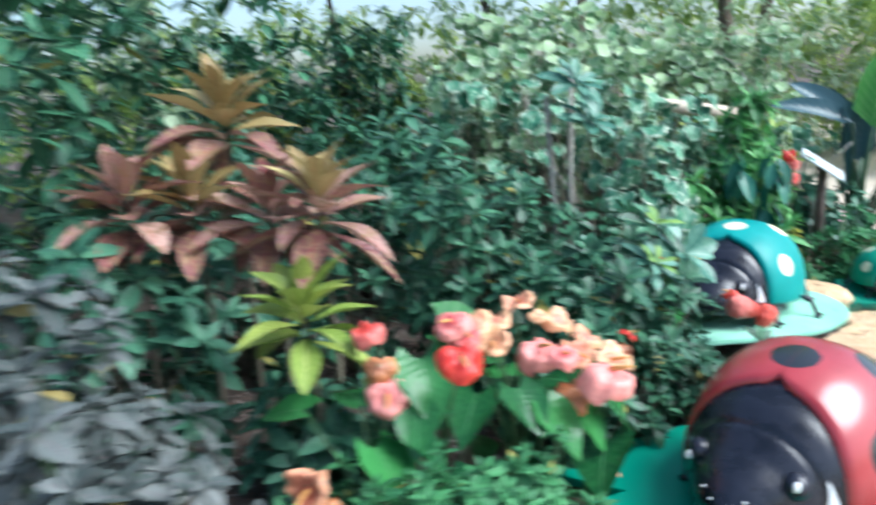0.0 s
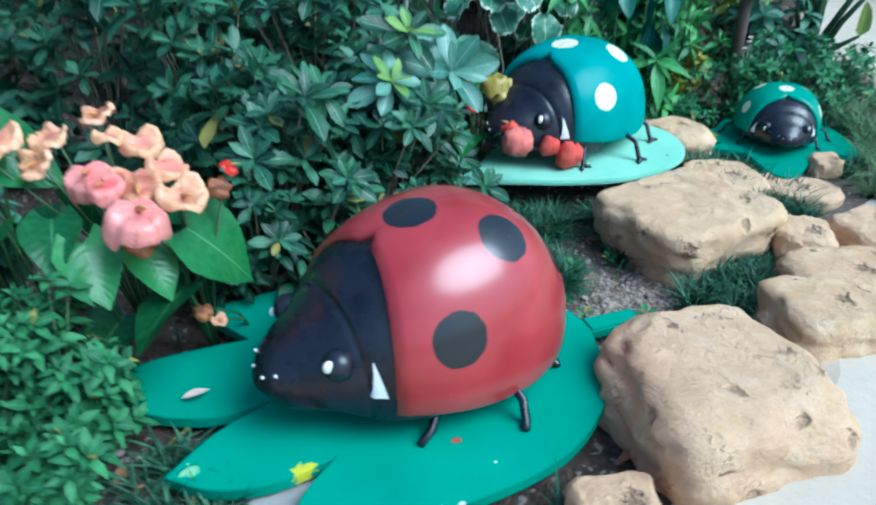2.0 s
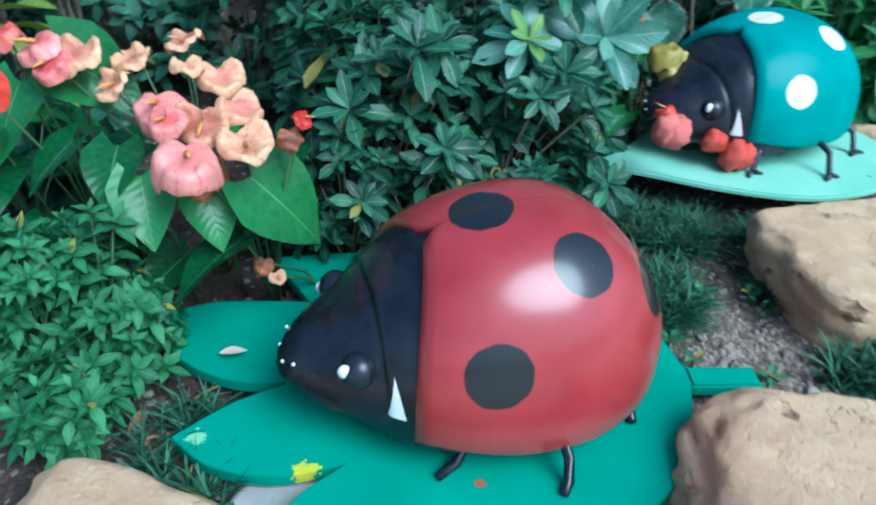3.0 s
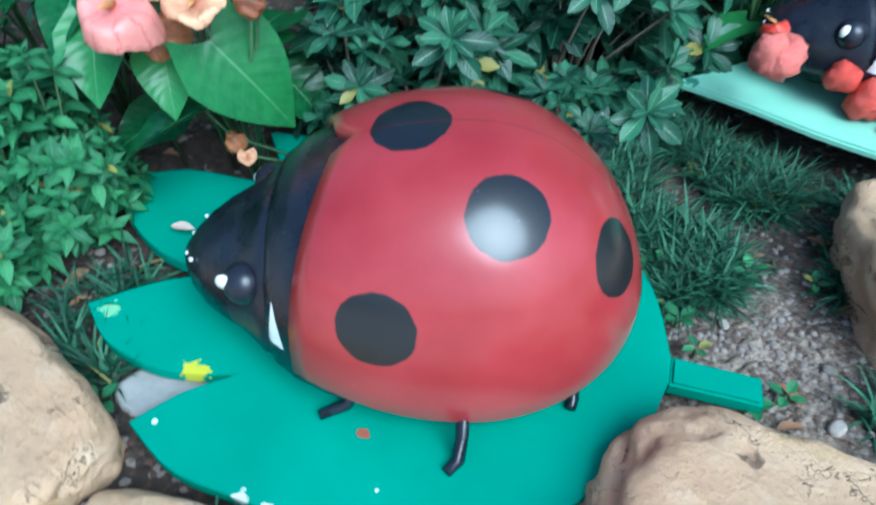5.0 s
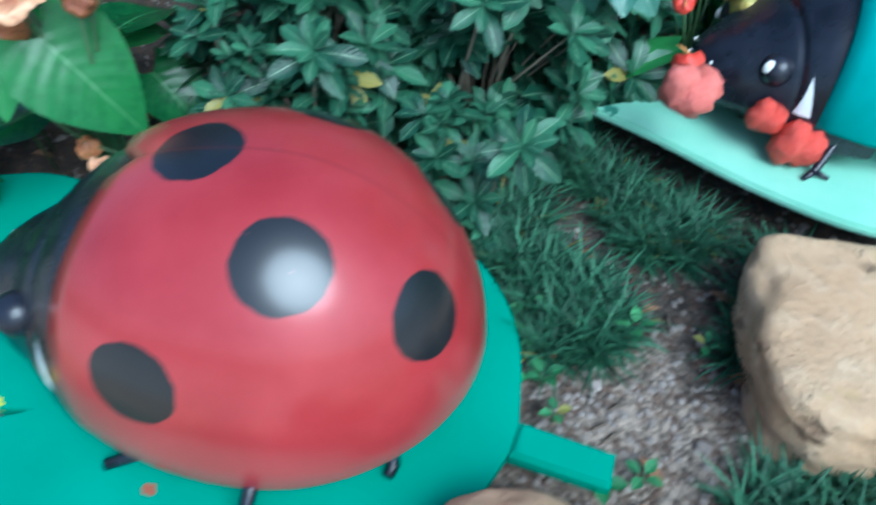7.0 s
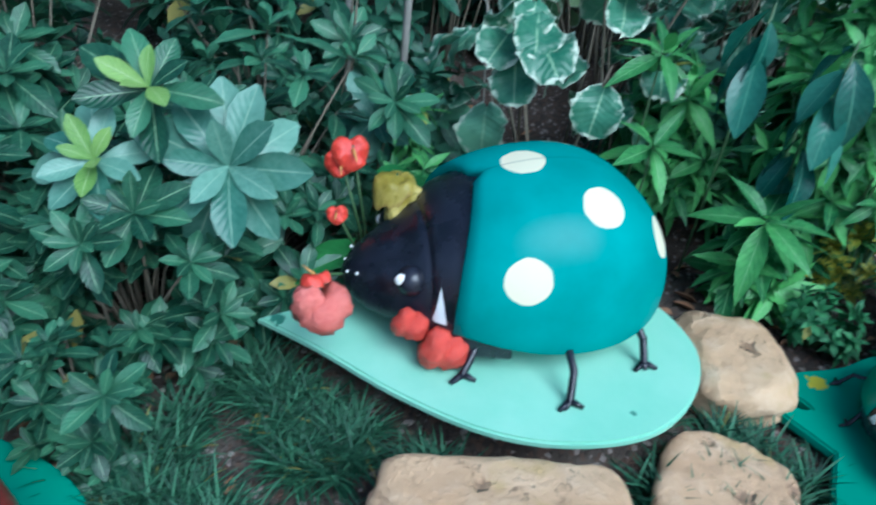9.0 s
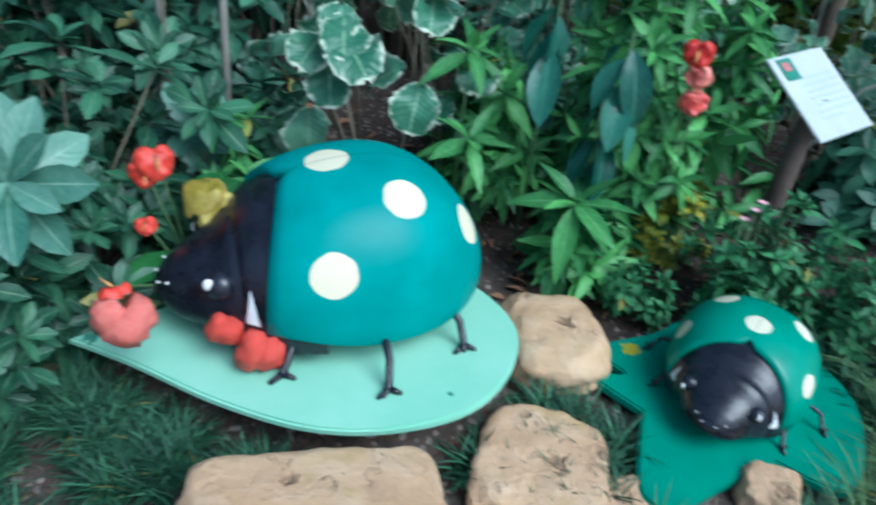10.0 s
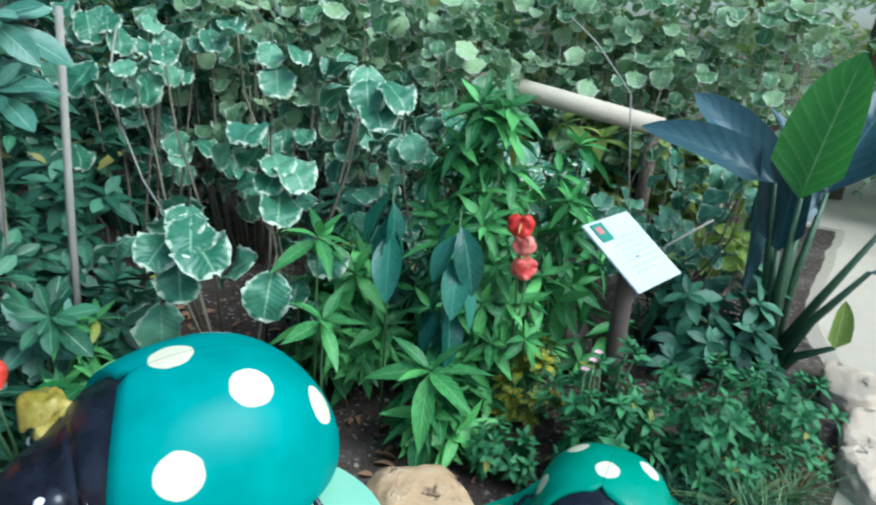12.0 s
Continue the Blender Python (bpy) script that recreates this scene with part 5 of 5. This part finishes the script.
LONG = [tuft(60, 0.30, 0.006, (25, 80), 30 + s, 1.3).mesh("grass_blades", GRASS_LONG) for s in range(2)]


BOARD_PLANS = [(pose(1.62, 2.33, 0, 0, 0, 209.5).inverted(), lobed_outline()), (pose(1.105, 3.085, 0, 0, 0, 41.3).inverted(), curve(half + [(x, -y) for x, y, *_ in half[1:-1]][::-1])),
               (pose(2.49, 4.10, 0).inverted(), curve(SMALL_LEAF))]


def free(x, y):
    """True where the ground is open: off the path and clear of the painted boards."""
    if path_side(x, y) < 0.02:
        return False
    for place, line in BOARD_PLANS:
        p = place @ Vector((x, y, 0))
        inside = False
        for (ax, ay), (bx, by) in zip(line, line[1:] + line[:1]):
            if (ay > p.y) != (by > p.y) and p.x < ax + (bx - ax) * (p.y - ay) / (by - ay):
                inside = not inside
        if inside or any(math.hypot(p.x - q[0], p.y - q[1]) < 0.025 for q in line):
            return False
    return True


lawn = Batch()
r = random.Random(11)
for x0, x1, y0, y1, n in ((1.15, 1.85, 2.45, 3.2, 1150), (1.5, 2.3, 2.35, 2.8, 352), (1.1, 1.5, 2.9, 3.2, 176), (2.0, 2.5, 3.25, 3.9, 264), (2.5, 3.1, 4.1, 4.7, 572), (0.6, 1.0, 1.5, 1.8, 40), (2.0, 2.6, 2.7, 3.2, 286), (2.7, 3.1, 3.4, 4.2, 264), (1.3, 1.6, 1.5, 1.75, 20), (0.6, 1.3, 2.9, 3.2, 60)):
    for _ in range(n):
        x, y = r.uniform(x0, x1), r.uniform(y0, y1)
        if free(x, y) and noise.noise((x * 4, y * 4, 5)) > -0.12 + 0.7 * max(0.0, 1 - math.hypot((x - 1.74) / 0.75, y - 2.56) / 0.42):
            lawn.add(TUFTS[r.randrange(4)], aim((x, y, ground_height(x, y) - 0.004), r.uniform(0, 360), 0, 0, r.uniform(0.6, 1.15)))
tagged(new("mondo_grass", lawn.mesh("mondo_grass", GRASS)), "dark green fine-bladed lawn grass in clumps on the soil", "grass", kind="stuff")
for i, (x, y, s) in enumerate(((2.88, 3.72, 1.1), (3.02, 3.95, 1.0), (2.78, 3.56, 0.8), (3.0, 4.25, 0.9), (2.86, 3.92, 0.8), (3.05, 3.65, 0.9), (2.95, 4.30, 1.1), (3.06, 4.62, 0.9), (2.93, 4.14, 1.0), (3.05, 4.86, 0.7), (2.90, 4.46, 1.0), (2.98, 4.05, 0.9))):
    root = thing("grass_clump", (x, y, ground_height(x, y)), "arching clump of long pale green grass blades", "grass", "long grass clumps")
    tagged(put("foliage", LONG[i % 2], pose(0, 0, 0, 0, 0, 70 * i) @ Matrix.Scale(s, 4), root), kind="stuff")

# ---- paddle-leaved plant by the path ----
def paddle_plant(x, y):
    root = thing("paddle_leaf_plant", (x, y, ground_height(x, y)), "tall plant with huge paddle-shaped leaves on long stalks", "plant")
    # the first leaf takes the lit colour, the dark ones painted shade
    leaves = ((-0.04, -0.24, 0.87, 36, 79, 24, 0.57, 0.28, L_PADDLE, 0.12), (-0.13, -0.14, 0.90, 180, 24, -42, 0.58, 0.2, L_PADDLE_SHADED, 0.35), (-0.13, -0.06, 0.90, 166, 44, -48, 0.5, 0.2, L_PADDLE_SHADED, 0.3), (-0.16, -0.14, 0.42, 100, 86, 60, 0.62, 0.16, L_PADDLE_SHADED, 0.1),
              (0.30, -0.05, 0.75, 5, 18, -10, 0.6, 0.2, L_PADDLE_SHADED, 0.5), (0.28, -0.14, 0.60, -15, 0, 10, 0.55, 0.18, L_PADDLE_SHADED, 0.7), (0.1, 0.1, 0.85, 50, 60, 20, 0.6, 0.26, L_PADDLE_SHADED, 0.4),
              (-0.06, -0.12, 0.62, 84, 88, -30, 0.5, 0.24, L_PADDLE_SHADED, 0.1), (0.02, 0.0, 0.7, 120, 70, 30, 0.55, 0.25, L_PADDLE_SHADED, 0.4), (0.22, -0.2, 0.28, 84, 88, 20, 0.20, 0.09, L_LIME, 0.1))
    for i, (lx, ly, lz, az, up, twist, length, width, material, droop) in enumerate(leaves):
        end = Vector((lx, ly, lz))
        b = Batch()
        b.add(tube([(0.04 * math.cos(i * 2.2), 0.04 * math.sin(i * 2.2), -0.05), end * 0.5 + Vector((0, 0, 0.03)), end], [0.026, 0.020, 0.010], 7))
        part("stalk", b.mesh("stalk", STALK_DARK), STALK_DARK, root)
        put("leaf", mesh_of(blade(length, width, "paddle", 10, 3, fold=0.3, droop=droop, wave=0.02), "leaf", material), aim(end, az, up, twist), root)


paddle_plant(3.0, 5.58)

# ---- far trees and undergrowth ----
def undergrowth(name, areas, material, label, seed, scale):
    r = random.Random(seed)
    b = Batch()
    for x0, x1, y0, y1, z0, z1, n in areas:
        for _ in range(n):
            s = r.uniform(*scale)
            FAR.joined(r.randrange(4), aim((r.uniform(x0, x1), r.uniform(y0, y1), r.uniform(z0, z1)), r.uniform(0, 360), r.uniform(-20, 20), 0, s), b)
    tagged(new(name, b.mesh(name, material)), label, "foliage", kind="stuff")


undergrowth("far_shrubs", ((-3.5, -1.0, 2.0, 6.0, 0.1, 2.3, 520), (-3, -0.6, 6.2, 8.0, 0.1, 2.0, 420), (-0.6, 2.4, 6.4, 8.0, 0.1, 1.0, 200), (-1.2, 0.2, 3.8, 6.0, 0.1, 1.1, 160)), L_ROSETTE, "dark undergrowth behind the flower bed", 800, (0.7, 1.2))
# these bushes look sunlit through their leaf colour, not the sun lamp
undergrowth("far_bushes", ((-6, 3.2, 9.4, 12.0, 0.1, 2.5, 900), (2.8, 7, 10.0, 14.0, 0.1, 2.6, 480), (-9, -3, 3.0, 9.0, 0.2, 2.8, 800), (4.8, 8.0, 8.0, 12, 0.2, 2.2, 400), (1.5, 3.0, 6.6, 8.0, 0.1, 0.9, 220), (-3, 1.5, 7.6, 8.4, 0.1, 1.5, 300)), L_FAR, "bushes and young trees beyond the path, sunlight painted into their colour", 801, (0.6, 1.5))
undergrowth("pale_bushes", ((-4.5, -1.4, 3.4, 5.6, 1.2, 3.0, 200), (-2.5, 3.4, 7.6, 8.6, 0.3, 2.2, 330), (2.9, 5.5, 9.0, 11.0, 0.2, 2.2, 260)), L_FAR_BRIGHT, "grey-green bushes behind the bed, bright daylight painted into their colour", 803, (0.5, 1.0))


def tree(x, y, h, radius, seed):
    r = random.Random(seed)
    root = thing("tree", (x, y, 0), "slender tree with a grey-brown trunk beyond the garden bed", "tree", "background trees")
    b = Batch()
    b.add(tube([(0, 0, -0.2), (0.05, 0, h * 0.3), (r.uniform(-0.2, 0.2), 0.1, h * 0.65), (r.uniform(-0.3, 0.3), 0, h)], [radius * 1.2, radius, radius * 0.8, radius * 0.4], 9))
    crown = Batch()
    for i in range(9):
        az, z = r.uniform(0, 6.28), h * r.uniform(0.55, 0.95)
        tip = (1.6 * math.cos(az), 1.6 * math.sin(az), z + r.uniform(0.2, 1.0))
        b.add(tube([(0, 0, z - 0.2), (tip[0] * 0.5, tip[1] * 0.5, z + 0.2), tip], [radius * 0.45, radius * 0.3, radius * 0.12], 6))
        for _ in range(7):
            k = r.uniform(0.4, 1.15)
            FAR.joined(r.randrange(4), aim((tip[0] * k + r.gauss(0, 0.35), tip[1] * k + r.gauss(0, 0.35), z + (tip[2] - z) * k + r.gauss(0, 0.3)), r.uniform(0, 360), r.uniform(-30, 30), 0, r.uniform(1.2, 2.2)), crown)
    part("trunk", b.mesh("trunk", BARK), BARK, root)
    # the crown takes the leaf colour with sunlight painted in
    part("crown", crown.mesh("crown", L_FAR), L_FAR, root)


for i, (x, y, h, q) in enumerate(((1.2, 8.6, 5.0, 0.09), (3.1, 9.4, 5.5, 0.10), (3.9, 10.4, 5.5, 0.08), (-1.5, 8.2, 5.0, 0.10), (-3.2, 7.0, 5.2, 0.1), (6.0, 10.5, 6.0, 0.12), (0.2, 9.8, 5.6, 0.11))):
    tree(x, y, h, q, 900 + i)

# a pale rail on two posts behind the shrubs
root = thing("garden_rail", (1.75, 6.3, 0), "pale round wooden rail on two short posts behind shrubs", "rail")
b = Batch()
b.add(tube([(-0.45, -0.10, 1.125), (0, 0, 1.045), (0.60, 0.12, 0.94)], [0.054, 0.056, 0.055], 12))
part("rail", b.mesh("rail", CONCRETE), CONCRETE, root)
for x, y, z in ((-0.38, -0.09, 1.09), (0.56, 0.11, 0.93)):
    b = Batch()
    b.add(tube([(x, y, -0.1), (x, y, z * 0.5), (x, y, z)], [0.04, 0.04, 0.038], 9))
    part("post", b.mesh("post", BARK), BARK, root)

# small pink blooms on the low herb
for x, y, z in ((2.382, 4.434, 0.413), (2.363, 4.419, 0.385), (2.391, 4.464, 0.428)):
    root = thing("pink_bloom", (x, y, ground_height(x, y)), "small pink five-petalled bloom on a thin stalk", "flower", "pink blooms")
    stalk(root, (0, 0, z))
    petal = mesh_of(blade(0.016, 0.014, "round", 4, 1, fold=0.2, droop=0.3), "petal", PINK)
    for i in range(5):
        put("petal", petal, aim((0, 0, z), 72 * i, 25), root)

# ---- litter ----
r = random.Random(21)
leaves, chips, stones = Batch(), Batch(), Batch()
for n in range(1500):
    x, y = r.uniform(0.2, 3.1), r.uniform(1.45, 5.0)
    if not free(x, y):
        continue
    z = ground_height(x, y)
    if n % 3 == 0:
        s = r.uniform(0.6, 1.2)
        leaves.add(blade(0.07 * s, 0.03 * s, "lance", 4, 1, fold=0.5, droop=r.uniform(-0.4, 0.4)), aim((x, y, z + 0.012), r.uniform(0, 360), r.uniform(-15, 15), r.uniform(-30, 30)))
    elif n % 3 == 1:
        l = r.uniform(0.01, 0.035)
        chips.add(tube([(-l, 0, 0), (l * 0.2, 0.002, 0.002), (l, 0, 0)], [0.002, 0.004, 0.001], 4), aim((x, y, z + 0.005), r.uniform(0, 360), r.uniform(-20, 20)))
    else:
        w = r.uniform(0.004, 0.014)
        stones.add(tube([(0, 0, -w * 0.5), (0, 0, -w * 0.2), (0, 0, w * 0.35), (0, 0, w * 0.6)], [w * 0.5, w, w * 0.8, w * 0.25], 7), aim((x, y, z), r.uniform(0, 360), r.uniform(-20, 20)))
for _ in range(300):
    x, y = r.gauss(1.72, 0.16), r.gauss(2.60, 0.20)
    if not free(x, y):
        continue
    w = r.uniform(0.003, 0.011)
    stones.add(tube([(0, 0, -w * 0.5), (0, 0, -w * 0.2), (0, 0, w * 0.35), (0, 0, w * 0.6)], [w * 0.5, w, w * 0.8, w * 0.25], 7), aim((x, y, ground_height(x, y)), r.uniform(0, 360), r.uniform(-20, 20)))
tagged(new("fallen_leaves", leaves.mesh("fallen_leaves", LITTER)), "dry brown fallen leaves scattered on the soil", "leaf litter", kind="stuff")
tagged(new("bark_chips", chips.mesh("bark_chips", BARK)), "dark bark chips scattered on the soil", "mulch", kind="stuff")
tagged(new("gravel", stones.mesh("gravel", PEBBLE)), "small grey pebbles scattered on the soil", "gravel", kind="stuff")

# seedlings between the grass tufts, and a few larger pale pebbles
SPROUT = [mesh_of(blade(0.04, 0.026, "oval", 5, 2, fold=0.2, droop=d, petiole=0.008), "leaf", L_HERB) for d in (0.2, 0.5)]
for i, (x, y) in enumerate(((1.432, 2.604), (1.46, 2.50), (1.55, 2.48), (1.50, 2.66), (1.62, 2.44), (1.80, 2.47), (1.58, 2.72), (1.40, 2.52), (1.70, 2.80), (1.52, 2.42), (0.93, 1.50), (1.76, 2.40))):
    root = thing("seedling", (x, y, ground_height(x, y)), "small bright green seedling on gritty soil", "plant", "seedlings")
    stalk(root, (0, 0, 0.03), "stem")
    for j in range(4):
        put("leaf", SPROUT[j % 2], aim((0, 0, 0.03), 90 * j + 37 * i, 15 + 8 * j, 0, 0.7 + 0.12 * (i % 4)), root)
for i, (x, y, w) in enumerate(((1.38, 2.46, 0.035), (1.86, 2.40, 0.04), (1.90, 2.50, 0.03), (1.36, 2.58, 0.022), (1.62, 2.56, 0.02), (1.83, 2.62, 0.024), (1.25, 3.02, 0.03))):
    rock((x, y, ground_height(x, y) + 0.006), (w * 1.3, w, w * 0.7), 40 * i, 30 + i, "small pale grey pebble on gritty soil", 0, 0.5, 2.4, PEBBLE)

# a faded fallen leaf on the painted lobe, dry twigs, and a tuft of dry fern
fallen = mesh_of(blade(0.075, 0.028, "lance", 6, 2, fold=0.4, droop=-0.3), "fallen_leaf", plain_material("faded_leaf", (0.48, 0.36, 0.30), (0.66, 0.54, 0.46), 30.0, 0.8))
ob = new("fallen_leaf", fallen)
ob.matrix_world = aim((0.632, 1.815, 0.066), 25, 2)
tagged(ob, "faded pinkish-beige leaf lying on the green painted board", "leaf")
for name_seed, line in ((1, ((0.50, 4.45, 1.28), (0.50, 4.38, 1.04), (0.60, 4.36, 0.90), (0.68, 4.35, 0.75), (0.77, 4.35, 0.64), (0.86, 4.33, 0.02))), (2, ((1.93, 5.60, 1.46), (2.06, 5.60, 1.36), (2.24, 5.60, 1.16), (2.40, 5.62, 0.03))), (3, ((2.40, 4.93, 0.02), (2.42, 4.95, 0.40), (2.52, 4.97, 0.68), (2.66, 4.98, 0.80)))):
    b = Batch()
    b.add(tube([Vector(p) - Vector((line[0][0], line[0][1], 0)) for p in line], [0.004] * len(line), 5))
    ob = new("dry_twig", b.mesh("dry_twig", CANE))
    ob.matrix_world = Matrix.Translation((line[0][0], line[0][1], 0))
    tagged(ob, "thin pale dry twig arching between shrubs", "twig", "dry twigs")
for x, y, q in ((2.96, 4.80, 1.0), (3.02, 4.74, 0.8)):
    root = thing("dry_fern", (x, y, ground_height(x, y)), "small tuft of dry rusty-brown fronds", "plant", "dry ferns")
    tagged(put("foliage", tuft(26, 0.13, 0.009, (20, 75), 77).mesh("fronds", LITTER), Matrix.Scale(q, 4), root), kind="stuff")
